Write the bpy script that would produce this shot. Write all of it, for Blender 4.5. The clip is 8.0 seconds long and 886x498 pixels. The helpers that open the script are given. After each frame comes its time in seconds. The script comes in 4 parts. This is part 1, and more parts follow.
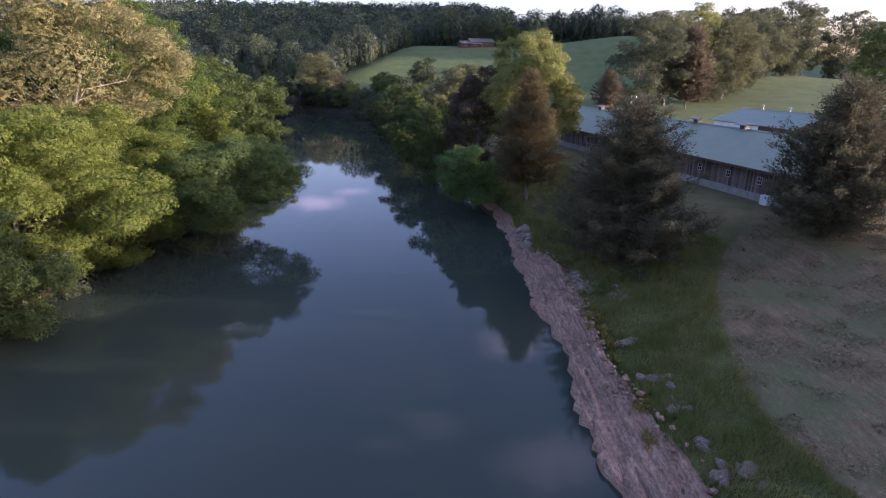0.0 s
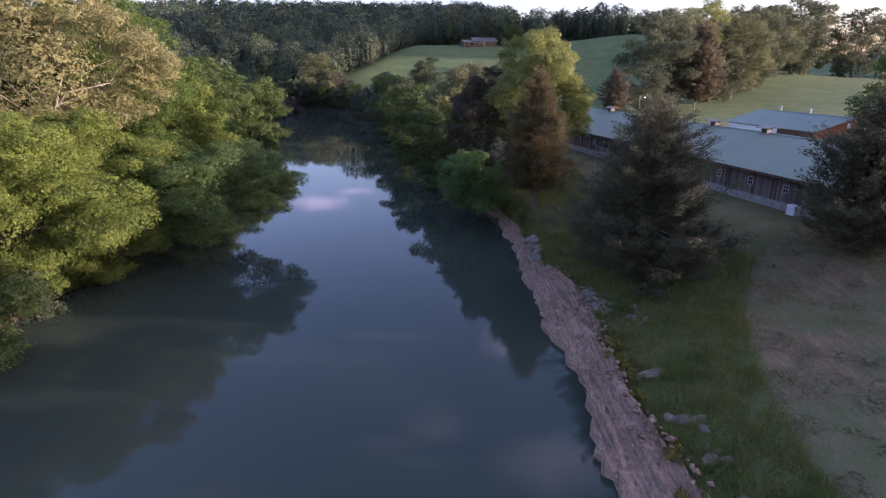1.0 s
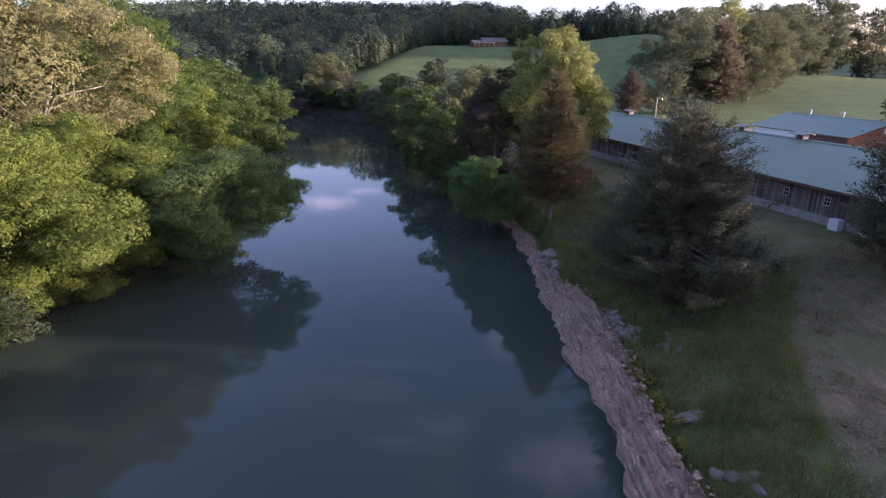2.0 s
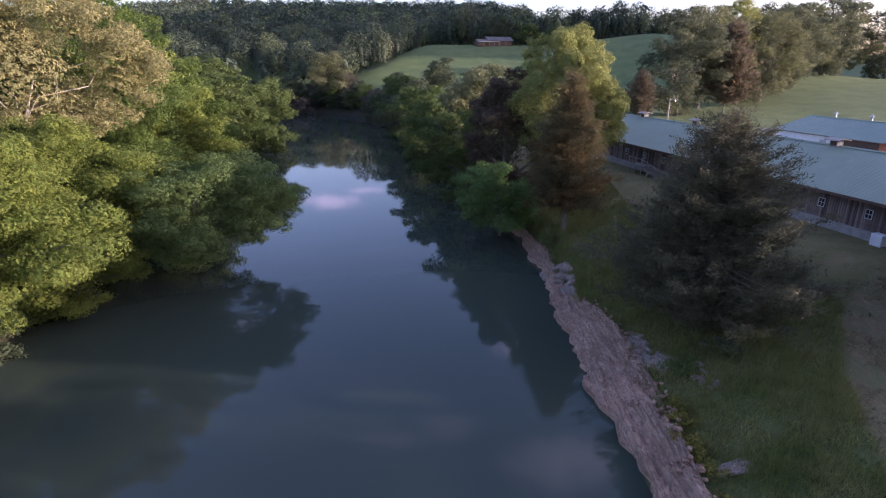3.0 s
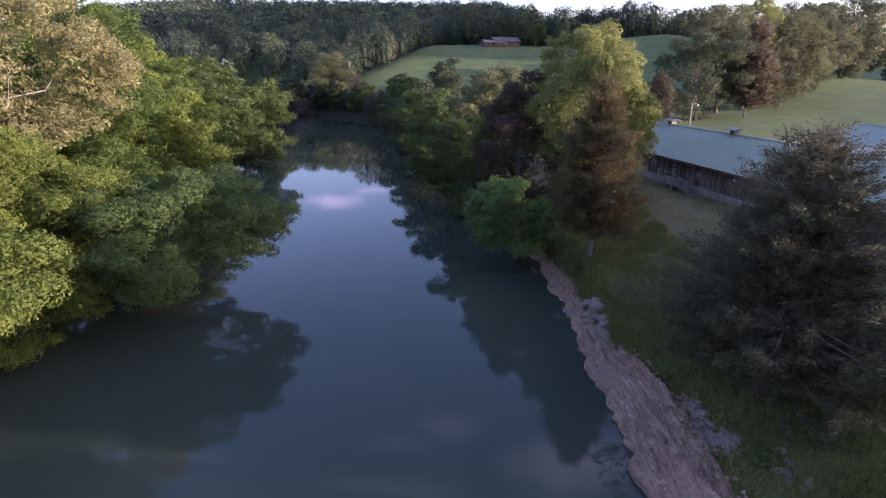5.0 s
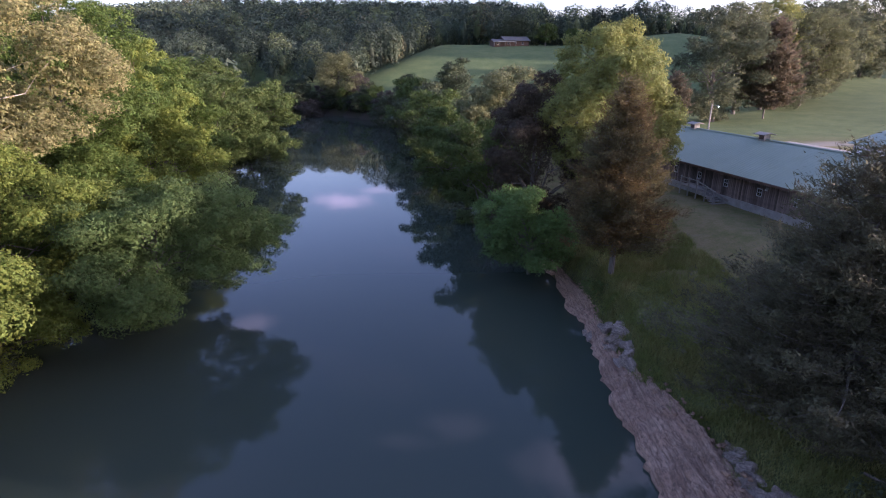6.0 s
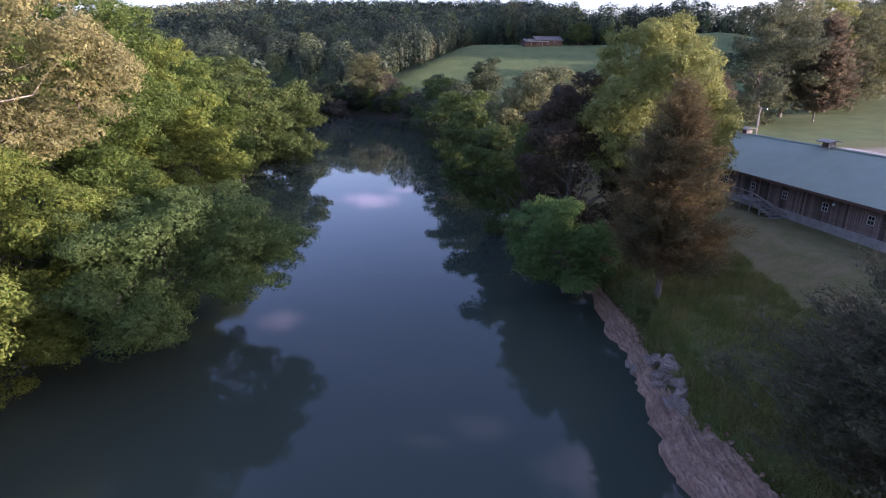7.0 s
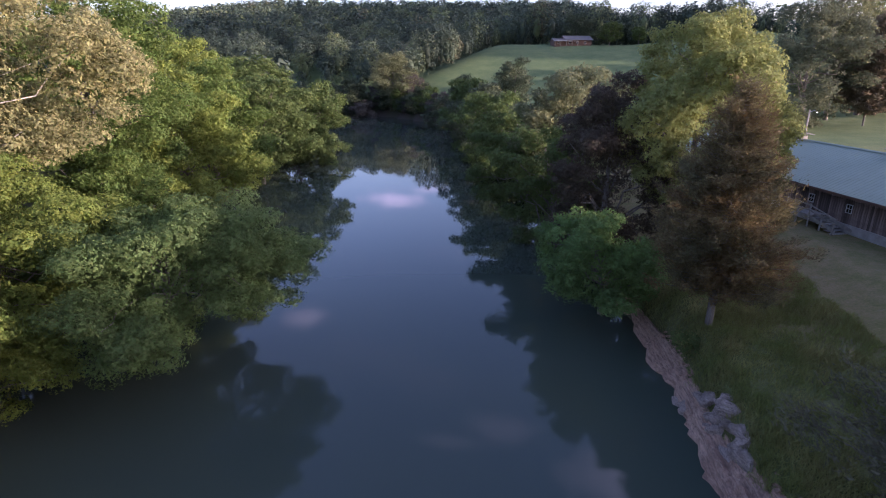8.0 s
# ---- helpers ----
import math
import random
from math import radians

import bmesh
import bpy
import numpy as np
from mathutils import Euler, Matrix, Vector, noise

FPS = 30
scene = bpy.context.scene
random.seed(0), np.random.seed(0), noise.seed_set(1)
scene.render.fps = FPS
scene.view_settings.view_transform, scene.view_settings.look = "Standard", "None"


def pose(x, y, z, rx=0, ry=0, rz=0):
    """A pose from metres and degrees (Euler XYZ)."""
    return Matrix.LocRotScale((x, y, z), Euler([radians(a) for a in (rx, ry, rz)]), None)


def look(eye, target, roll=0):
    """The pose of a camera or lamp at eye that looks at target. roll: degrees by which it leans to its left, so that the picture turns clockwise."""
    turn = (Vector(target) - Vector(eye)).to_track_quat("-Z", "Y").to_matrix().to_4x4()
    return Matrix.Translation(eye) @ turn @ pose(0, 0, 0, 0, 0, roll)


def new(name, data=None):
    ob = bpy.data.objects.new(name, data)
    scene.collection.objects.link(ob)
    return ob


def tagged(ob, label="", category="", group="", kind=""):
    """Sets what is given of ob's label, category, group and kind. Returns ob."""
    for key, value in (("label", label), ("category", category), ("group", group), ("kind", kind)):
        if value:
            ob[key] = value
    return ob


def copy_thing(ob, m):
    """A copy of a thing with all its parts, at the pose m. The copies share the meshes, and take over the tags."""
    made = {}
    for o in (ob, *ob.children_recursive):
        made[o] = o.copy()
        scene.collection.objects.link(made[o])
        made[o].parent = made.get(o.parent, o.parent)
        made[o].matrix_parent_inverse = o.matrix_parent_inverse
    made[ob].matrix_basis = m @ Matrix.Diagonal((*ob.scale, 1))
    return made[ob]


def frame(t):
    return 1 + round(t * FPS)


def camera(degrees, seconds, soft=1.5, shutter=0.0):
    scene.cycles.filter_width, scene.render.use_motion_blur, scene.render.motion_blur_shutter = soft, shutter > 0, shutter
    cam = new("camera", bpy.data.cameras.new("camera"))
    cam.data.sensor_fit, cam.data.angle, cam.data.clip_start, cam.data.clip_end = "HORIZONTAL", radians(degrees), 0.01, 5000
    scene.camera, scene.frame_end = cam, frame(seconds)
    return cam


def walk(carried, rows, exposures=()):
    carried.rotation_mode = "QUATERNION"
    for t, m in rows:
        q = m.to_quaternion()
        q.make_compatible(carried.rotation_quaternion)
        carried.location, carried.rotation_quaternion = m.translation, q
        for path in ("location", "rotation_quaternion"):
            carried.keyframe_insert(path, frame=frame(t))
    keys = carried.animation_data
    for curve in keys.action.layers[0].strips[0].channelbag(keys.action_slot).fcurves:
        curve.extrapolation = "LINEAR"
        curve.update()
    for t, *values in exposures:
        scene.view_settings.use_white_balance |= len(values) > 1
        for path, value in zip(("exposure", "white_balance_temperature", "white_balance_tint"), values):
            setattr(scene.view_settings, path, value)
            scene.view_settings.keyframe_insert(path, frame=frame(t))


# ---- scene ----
cam = camera(79.2, 8.0, 1.1)
PATH = [
    (0, (0.136, -0.535, 18.998), (0.134, 1.358, 18.351), 0.0),
    (0.5, (0.129, 1.374, 19.044), (0.124, 3.267, 18.397), -0.1),
    (1, (0.106, 3.271, 19.128), (0.094, 5.163, 18.479), -0.2),
    (1.5, (-0.006, 5.16, 19.245), (-0.041, 7.051, 18.594), -0.2),
    (1.7, (-0.067, 5.916, 19.259), (-0.108, 7.808, 18.611), -0.3),
    (2.8, (-0.567, 10.018, 19.311), (-0.613, 11.91, 18.662), 0.0),
    (3, (-0.664, 10.783, 19.314), (-0.716, 12.673, 18.664), -0.1),
    (3.5, (-0.89, 12.699, 19.323), (-0.948, 14.59, 18.674), -0.1),
    (4, (-1.057, 14.502, 19.319), (-1.117, 16.393, 18.671), 0.0),
    (4.5, (-1.199, 16.328, 19.364), (-1.26, 18.219, 18.716), 0.1),
    (5.8, (-1.463, 21.137, 19.525), (-1.549, 23.027, 18.876), -0.0),
    (6, (-1.516, 21.951, 19.525), (-1.61, 23.84, 18.876), 0.0),
    (6.5, (-1.628, 23.893, 19.523), (-1.746, 25.78, 18.874), -0.0),
    (7, (-1.803, 25.832, 19.493), (-1.997, 27.714, 18.845), 0.0),
    (7.5, (-2.039, 27.703, 19.44), (-2.301, 29.577, 18.793), 0.1),
    (8, (-2.305, 29.534, 19.413), (-2.587, 31.405, 18.766), 0.0),
]
walk(cam, [(t, look(eye, target, roll)) for t, eye, target, roll in PATH], [(0.0, 1.61, 5600, 45), (8.0, 1.73, 5470, 46)])

# ---- world, sun, exposure ----
SUN_AZ, SUN_EL = -8.0, 10.0          # degrees from +x towards +y; height over the horizon
sun_way = Vector((math.cos(radians(SUN_AZ)) * math.cos(radians(SUN_EL)), math.sin(radians(SUN_AZ)) * math.cos(radians(SUN_EL)), math.sin(radians(SUN_EL))))
sun = new("sun", bpy.data.lights.new("sun", "SUN"))
sun.data.energy, sun.data.angle, sun.data.color = 3.6, radians(0.6), (1.0, 0.86, 0.6)
sun.matrix_world = look((0, 0, 200), Vector((0, 0, 200)) - sun_way)

world = bpy.data.worlds.new("evening_sky")
scene.world = world
world.use_nodes = True
wn, wl = world.node_tree.nodes, world.node_tree.links
wn.clear()
sky = wn.new("ShaderNodeTexSky")
sky.sky_type, sky.sun_disc = "NISHITA", False
sky.sun_elevation, sky.sun_rotation = radians(SUN_EL), math.atan2(sun_way.x, sun_way.y)
sky.air_density, sky.dust_density, sky.ozone_density = 1.0, 2.2, 1.2
co = wn.new("ShaderNodeTexCoord")
sep = wn.new("ShaderNodeSeparateXYZ")
wl.new(co.outputs["Generated"], sep.inputs[0])
lift = wn.new("ShaderNodeMath")
lift.operation = "ADD"
lift.inputs[1].default_value = 0.12
wl.new(sep.outputs["Z"], lift.inputs[0])
flat = wn.new("ShaderNodeVectorMath")
flat.operation = "DIVIDE"
comb = wn.new("ShaderNodeCombineXYZ")
for k in range(3):
    wl.new(lift.outputs[0], comb.inputs[k])
wl.new(co.outputs["Generated"], flat.inputs[0])
wl.new(comb.outputs[0], flat.inputs[1])
cloud = wn.new("ShaderNodeTexNoise")
cloud.inputs["Scale"].default_value, cloud.inputs["Detail"].default_value = 2.6, 5.0
cloud.inputs["Roughness"].default_value = 0.55
wl.new(flat.outputs[0], cloud.inputs["Vector"])
ramp = wn.new("ShaderNodeMapRange")
ramp.inputs["From Min"].default_value, ramp.inputs["From Max"].default_value = 0.58, 0.78
ramp.inputs["To Max"].default_value = 0.1
wl.new(cloud.outputs["Fac"], ramp.inputs["Value"])
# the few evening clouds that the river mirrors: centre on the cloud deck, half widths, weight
total = ramp.outputs[0]
plane = wn.new("ShaderNodeVectorMath")
plane.operation = "MULTIPLY"
plane.inputs[1].default_value = (1, 1, 0)
wl.new(flat.outputs[0], plane.inputs[0])
wisp = wn.new("ShaderNodeTexNoise")
wisp.inputs["Scale"].default_value, wisp.inputs["Detail"].default_value, wisp.inputs["Roughness"].default_value = 8.0, 7.0, 0.68
stretch_ = wn.new("ShaderNodeVectorMath")
stretch_.operation = "MULTIPLY"
stretch_.inputs[1].default_value = (1.0, 0.55, 0)
wl.new(plane.outputs[0], stretch_.inputs[0])
wl.new(stretch_.outputs[0], wisp.inputs["Vector"])
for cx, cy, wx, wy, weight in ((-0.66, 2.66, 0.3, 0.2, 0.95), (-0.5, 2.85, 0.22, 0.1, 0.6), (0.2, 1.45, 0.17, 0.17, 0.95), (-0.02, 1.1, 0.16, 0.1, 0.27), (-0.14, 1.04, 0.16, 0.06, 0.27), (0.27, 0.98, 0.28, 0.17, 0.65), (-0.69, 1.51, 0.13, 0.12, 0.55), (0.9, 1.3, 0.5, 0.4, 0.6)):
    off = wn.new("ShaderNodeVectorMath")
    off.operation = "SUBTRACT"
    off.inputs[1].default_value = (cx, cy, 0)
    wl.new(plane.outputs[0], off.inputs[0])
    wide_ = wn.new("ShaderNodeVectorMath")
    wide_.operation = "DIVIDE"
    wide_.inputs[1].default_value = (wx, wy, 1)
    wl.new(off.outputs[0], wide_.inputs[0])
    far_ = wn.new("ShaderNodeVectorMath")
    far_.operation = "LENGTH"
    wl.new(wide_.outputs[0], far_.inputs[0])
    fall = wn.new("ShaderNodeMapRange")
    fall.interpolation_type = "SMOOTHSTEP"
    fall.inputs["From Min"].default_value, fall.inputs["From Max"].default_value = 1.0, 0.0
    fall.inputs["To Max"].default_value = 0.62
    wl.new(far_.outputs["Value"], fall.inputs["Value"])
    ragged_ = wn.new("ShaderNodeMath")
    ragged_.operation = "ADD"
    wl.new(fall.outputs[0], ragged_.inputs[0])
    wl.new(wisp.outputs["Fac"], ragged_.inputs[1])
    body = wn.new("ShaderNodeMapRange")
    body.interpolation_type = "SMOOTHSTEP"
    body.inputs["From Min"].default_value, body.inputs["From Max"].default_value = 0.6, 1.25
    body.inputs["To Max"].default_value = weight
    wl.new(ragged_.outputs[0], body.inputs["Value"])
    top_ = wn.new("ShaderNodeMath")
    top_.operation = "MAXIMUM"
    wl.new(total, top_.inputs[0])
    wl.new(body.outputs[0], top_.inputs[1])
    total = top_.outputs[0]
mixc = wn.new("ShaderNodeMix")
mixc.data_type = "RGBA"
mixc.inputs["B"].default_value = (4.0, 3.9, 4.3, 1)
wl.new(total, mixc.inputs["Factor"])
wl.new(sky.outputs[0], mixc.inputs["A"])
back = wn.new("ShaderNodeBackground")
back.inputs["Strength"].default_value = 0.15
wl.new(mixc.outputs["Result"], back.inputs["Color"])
wout = wn.new("ShaderNodeOutputWorld")
wl.new(back.outputs[0], wout.inputs["Surface"])

# ---- materials ----
class Nodes:
    """A short hand for node materials."""
    def __init__(self, name):
        self.mat = bpy.data.materials.new(name)
        self.mat.use_nodes = True
        self.tree = self.mat.node_tree
        self.tree.nodes.clear()
        self.out = self.add("ShaderNodeOutputMaterial")
        self.co = self.add("ShaderNodeTexCoord")
        self.pos = self.co.outputs["Object"]

    def add(self, kind, **props):
        node = self.tree.nodes.new(kind)
        for key, value in props.items():
            setattr(node, key, value)
        return node

    def link(self, a, b):
        self.tree.links.new(a, b)

    def put(self, socket, value):
        if isinstance(value, bpy.types.NodeSocket):
            self.link(value, socket)
        elif isinstance(value, tuple) and len(value) == 3 and socket.type == "RGBA":
            socket.default_value = (*value, 1)
        else:
            socket.default_value = value

    def noise(self, scale, detail=4.0, rough=0.55, vector=None, out="Fac"):
        n = self.add("ShaderNodeTexNoise")
        n.inputs["Scale"].default_value, n.inputs["Detail"].default_value, n.inputs["Roughness"].default_value = scale, detail, rough
        self.link(vector or self.pos, n.inputs["Vector"])
        return n.outputs[out]

    def stretch(self, sx, sy, sz, turn=0.0):
        m = self.add("ShaderNodeMapping")
        m.inputs["Scale"].default_value = (sx, sy, sz)
        m.inputs["Rotation"].default_value = (0, 0, turn)
        self.link(self.pos, m.inputs["Vector"])
        return m.outputs[0]

    def ramp(self, fac, lo, hi, a=0.0, b=1.0):
        m = self.add("ShaderNodeMapRange")
        for key, v in (("From Min", lo), ("From Max", hi), ("To Min", a), ("To Max", b)):
            m.inputs[key].default_value = v
        self.link(fac, m.inputs["Value"])
        return m.outputs[0]

    def mix(self, fac, a, b, blend="MIX"):
        m = self.add("ShaderNodeMix", data_type="RGBA", blend_type=blend)
        self.put(m.inputs["Factor"], fac)
        self.put(m.inputs["A"], a)
        self.put(m.inputs["B"], b)
        return m.outputs["Result"]

    def math(self, op, a, b=0.5):
        m = self.add("ShaderNodeMath", operation=op)
        self.put(m.inputs[0], a)
        self.put(m.inputs[1], b)
        return m.outputs[0]

    def bump(self, height, strength=0.4, distance=0.05):
        b = self.add("ShaderNodeBump")
        b.inputs["Strength"].default_value, b.inputs["Distance"].default_value = strength, distance
        self.link(height, b.inputs["Height"])
        return b.outputs[0]

    def attr(self, name):
        return self.add("ShaderNodeAttribute", attribute_name=name).outputs["Fac"]

    def surface(self, colour, rough=0.8, metal=0.0, normal=None, spec=0.5):
        p = self.add("ShaderNodeBsdfPrincipled")
        self.put(p.inputs["Base Color"], colour)
        self.put(p.inputs["Roughness"], rough)
        self.put(p.inputs["Metallic"], metal)
        self.put(p.inputs["Specular IOR Level"], spec)
        if normal is not None:
            self.link(normal, p.inputs["Normal"])
        self.link(p.outputs[0], self.out.inputs["Surface"])
        return p


def leaf_material(name, colour, second, through_share=0.48, clump=0.6, tones=False, gloss=0.12):
    """Leaves: two greens varied by leaf and by clump, light let through."""
    n = Nodes(name)
    island = n.add("ShaderNodeNewGeometry").outputs["Random Per Island"]
    c = n.mix(n.ramp(n.noise(clump, 3.0), 0.3, 0.7), colour, second)
    if tones:
        at = n.add("ShaderNodeAttribute")
        at.attribute_name = "tone"
        tone = at.outputs["Fac"]
        c = n.mix(n.ramp(tone, 0.0, 0.7, 0.95, 0.0), c, tuple(x * 0.45 for x in colour))
        c = n.mix(n.ramp(tone, 0.7, 0.95, 0.0, 0.7), c, (0.175, 0.2, 0.075))
        c = n.mix(n.ramp(tone, 0.975, 0.98, 0.0, 0.6), c, (0.13, 0.1, 0.07))
    hsv = n.add("ShaderNodeHueSaturation")
    n.put(hsv.inputs["Color"], c)
    n.put(hsv.inputs["Value"], n.ramp(island, 0.0, 1.0, 0.82, 1.18))
    n.put(hsv.inputs["Hue"], n.ramp(island, 0.0, 1.0, 0.485, 0.515))
    d = n.add("ShaderNodeBsdfPrincipled")
    n.link(hsv.outputs[0], d.inputs["Base Color"])
    d.inputs["Roughness"].default_value, d.inputs["Specular IOR Level"].default_value = 0.6, gloss
    tr = n.add("ShaderNodeBsdfTranslucent")
    n.link(hsv.outputs[0], tr.inputs["Color"])
    ms = n.add("ShaderNodeMixShader")
    ms.inputs[0].default_value = through_share
    n.link(d.outputs[0], ms.inputs[1])
    n.link(tr.outputs[0], ms.inputs[2])
    n.link(ms.outputs[0], n.out.inputs["Surface"])
    return n.mat


LIME = leaf_material("lime_leaves", (0.195, 0.228, 0.042), (0.145, 0.19, 0.042))
GREEN = leaf_material("green_leaves", (0.112, 0.15, 0.043), (0.086, 0.122, 0.038))
FRESH = leaf_material("fresh_leaves", (0.122, 0.17, 0.037), (0.096, 0.144, 0.035))
DULL = leaf_material("dull_leaves", (0.095, 0.116, 0.06), (0.072, 0.09, 0.05))
BRONZE = leaf_material("bronze_leaves", (0.3, 0.278, 0.118), (0.235, 0.228, 0.096))
POPLAR = leaf_material("poplar_leaves", (0.28, 0.292, 0.085), (0.205, 0.226, 0.072))
MAPLE = leaf_material("maple_leaves", (0.165, 0.25, 0.075), (0.125, 0.2, 0.065), 0.5)
WILLOW = leaf_material("grey_green_leaves", (0.13, 0.184, 0.056), (0.103, 0.15, 0.048))
FIELD = leaf_material("dusky_leaves", (0.19, 0.198, 0.092), (0.138, 0.148, 0.074))
DUSK = leaf_material("dark_field_leaves", (0.132, 0.146, 0.08), (0.102, 0.114, 0.066))
RUSSET = leaf_material("russet_leaves", (0.112, 0.084, 0.056), (0.086, 0.074, 0.05))
BRUSH = leaf_material("grey_brown_twigs", (0.13, 0.115, 0.092), (0.1, 0.092, 0.074))
CEDAR = leaf_material("cedar_sprays", (0.112, 0.115, 0.064), (0.14, 0.122, 0.074), 0.38, gloss=0.08)
CEDAR_BROWN = leaf_material("brown_cedar_sprays", (0.215, 0.142, 0.062), (0.105, 0.112, 0.056), 0.4, 0.32, gloss=0.08)
FIELD_CEDAR = leaf_material("dull_brown_cedar_sprays", (0.225, 0.175, 0.115), (0.16, 0.142, 0.094), 0.4, gloss=0.08)
# distance haze put into the leaf colour: bluer and greyer than the near trees
WOODS = leaf_material("hazy_woodland_leaves", (0.094, 0.122, 0.078), (0.074, 0.1, 0.066), 0.3, 0.2, True)
GRASS = leaf_material("grass_blades", (0.158, 0.19, 0.05), (0.262, 0.245, 0.09), 0.35, 0.4)
STRAW = leaf_material("dry_straw", (0.3, 0.24, 0.13), (0.17, 0.15, 0.07), 0.25, 0.5)
BUSH_YELLOW = leaf_material("yellow_weeds", (0.23, 0.19, 0.035), (0.14, 0.145, 0.038), 0.3)


def bark_material(name, a, b):
    n = Nodes(name)
    g = n.noise(1.0, 6.0, 0.65, n.stretch(9, 9, 1.6))
    c = n.mix(n.ramp(g, 0.35, 0.65), a, b)
    n.surface(c, 0.9, normal=n.bump(g, 0.7, 0.04))
    return n.mat


BARK = bark_material("grey_bark", (0.09, 0.075, 0.06), (0.2, 0.175, 0.145))
BARK_PALE = bark_material("pale_bark", (0.26, 0.22, 0.165), (0.5, 0.45, 0.36))


def ground_material():
    n = Nodes("grassland")
    big, mid, fine = n.noise(0.05, 4.0), n.noise(0.5, 5.0, 0.65), n.noise(7.0, 6.0, 0.7)
    green = n.mix(n.ramp(mid, 0.3, 0.7), (0.1, 0.115, 0.036), (0.135, 0.135, 0.05))
    green = n.mix(n.ramp(big, 0.4, 0.65, 0.0, 0.6), green, (0.1, 0.115, 0.035))
    # cut hay: straw laid in swaths over brown stubble, greening in patches
    swath = n.noise(1.0, 6.0, 0.75, n.stretch(2.6, 0.28, 1.0, radians(16)))
    straw = n.noise(1.0, 8.0, 0.8, n.stretch(7.0, 2.0, 1.0, radians(16)))
    hay = n.mix(n.ramp(swath, 0.38, 0.62), (0.175, 0.112, 0.06), (0.25, 0.178, 0.1))
    hay = n.mix(n.ramp(straw, 0.54, 0.64, 0.0, 0.9), hay, (0.37, 0.3, 0.19))
    hay = n.mix(n.ramp(straw, 0.46, 0.34, 0.0, 0.3), hay, (0.07, 0.055, 0.03))
    hay = n.mix(n.ramp(n.noise(0.22, 6.0, 0.75), 0.44, 0.6, 0.0, 0.75), hay, (0.115, 0.138, 0.055))
    c = n.mix(n.attr("mown"), green, hay)
    lawn = n.mix(n.ramp(n.noise(0.45, 8.0, 0.8), 0.4, 0.6), (0.135, 0.132, 0.042), (0.215, 0.165, 0.08))
    c = n.mix(n.attr("lawn"), c, lawn)
    c = n.mix(n.attr("meadow"), c, n.mix(n.ramp(n.noise(0.15, 8.0, 0.75), 0.38, 0.62), (0.082, 0.125, 0.042), (0.13, 0.165, 0.06)))
    pale = n.noise(1.0, 4.0, 0.6, n.stretch(0.5, 2.2, 1.0, radians(18)))
    c = n.mix(n.math("MULTIPLY", n.attr("lawn"), n.ramp(pale, 0.62, 0.72, 0.0, 0.5)), c, (0.24, 0.2, 0.13))
    soil = n.mix(n.ramp(fine, 0.4, 0.65), (0.045, 0.032, 0.022), (0.09, 0.065, 0.045))
    c = n.mix(n.attr("soil"), c, soil)
    # sunlit streak in the back field, painted as a paler colour
    c = n.mix(n.attr("sun_streak"), c, n.mix(fine, (0.2, 0.18, 0.15), (0.36, 0.33, 0.28)))
    c = n.mix(n.ramp(fine, 0.4, 0.75, 0.0, 0.4), c, (0.035, 0.04, 0.02))
    n.surface(c, 0.95, normal=n.bump(fine, 0.7, 0.08), spec=0.2)
    return n.mat


def rock_material(name, a, b, scale=1.0):
    n = Nodes(name)
    g1, g2, g3 = n.noise(0.7 * scale, 6.0, 0.65), n.noise(1.0, 8.0, 0.75, n.stretch(6.5 * scale, 3.2 * scale, 6.5 * scale)), n.noise(16.0 * scale, 6.0, 0.7)
    band = n.noise(1.0, 5.0, 0.65, n.stretch(0.5 * scale, 0.5 * scale, 11.0))
    c = n.mix(n.ramp(g1, 0.35, 0.65), a, b)
    c = n.mix(n.ramp(n.noise(0.28 * scale, 5.0, 0.7), 0.5, 0.66, 0.0, 0.55), c, tuple(x * 0.5 for x in a))
    c = n.mix(n.ramp(band, 0.42, 0.62, 0.0, 0.65), c, tuple(x * 0.5 for x in a))
    c = n.mix(n.ramp(g2, 0.48, 0.64, 0.0, 0.6), c, (0.06, 0.05, 0.045))
    c = n.mix(n.ramp(g3, 0.6, 0.75, 0.0, 0.5), c, tuple(min(x * 1.5, 0.7) for x in b))
    # bedding planes: long thin dark seams, with pale highlights painted between them as relief
    seam = n.noise(1.0, 7.0, 0.7, n.stretch(5.0 * scale, 0.32 * scale, 9.0 * scale, radians(-6)))
    c = n.mix(n.ramp(seam, 0.38, 0.48, 0.6, 0.0), c, tuple(x * 0.32 for x in a))
    c = n.mix(n.ramp(seam, 0.58, 0.68, 0.0, 0.55), c, tuple(min(x * 1.25, 0.7) for x in b))
    speck = n.noise(9.0 * scale, 6.0, 0.75)
    c = n.mix(n.ramp(speck, 0.56, 0.66, 0.0, 0.5), c, tuple(x * 0.45 for x in a))
    g2 = n.math("ADD", g2, seam)
    n.surface(c, 0.9, normal=n.bump(n.math("ADD", g2, n.math("MULTIPLY", g3, 0.4)), 1.0, 0.12), spec=0.3)
    return n.mat


def water_material():
    n = Nodes("river_water")
    w = n.noise(0.8, 3.0, 0.5, n.stretch(1.0, 0.6, 1.0))
    murk = n.mix(n.ramp(n.noise(0.04, 3.0), 0.35, 0.65), (0.038, 0.053, 0.041), (0.043, 0.057, 0.04))
    p = n.surface(murk, 0.035, normal=n.bump(w, 0.035, 0.05))
    p.inputs["IOR"].default_value = 1.333
    return n.mat


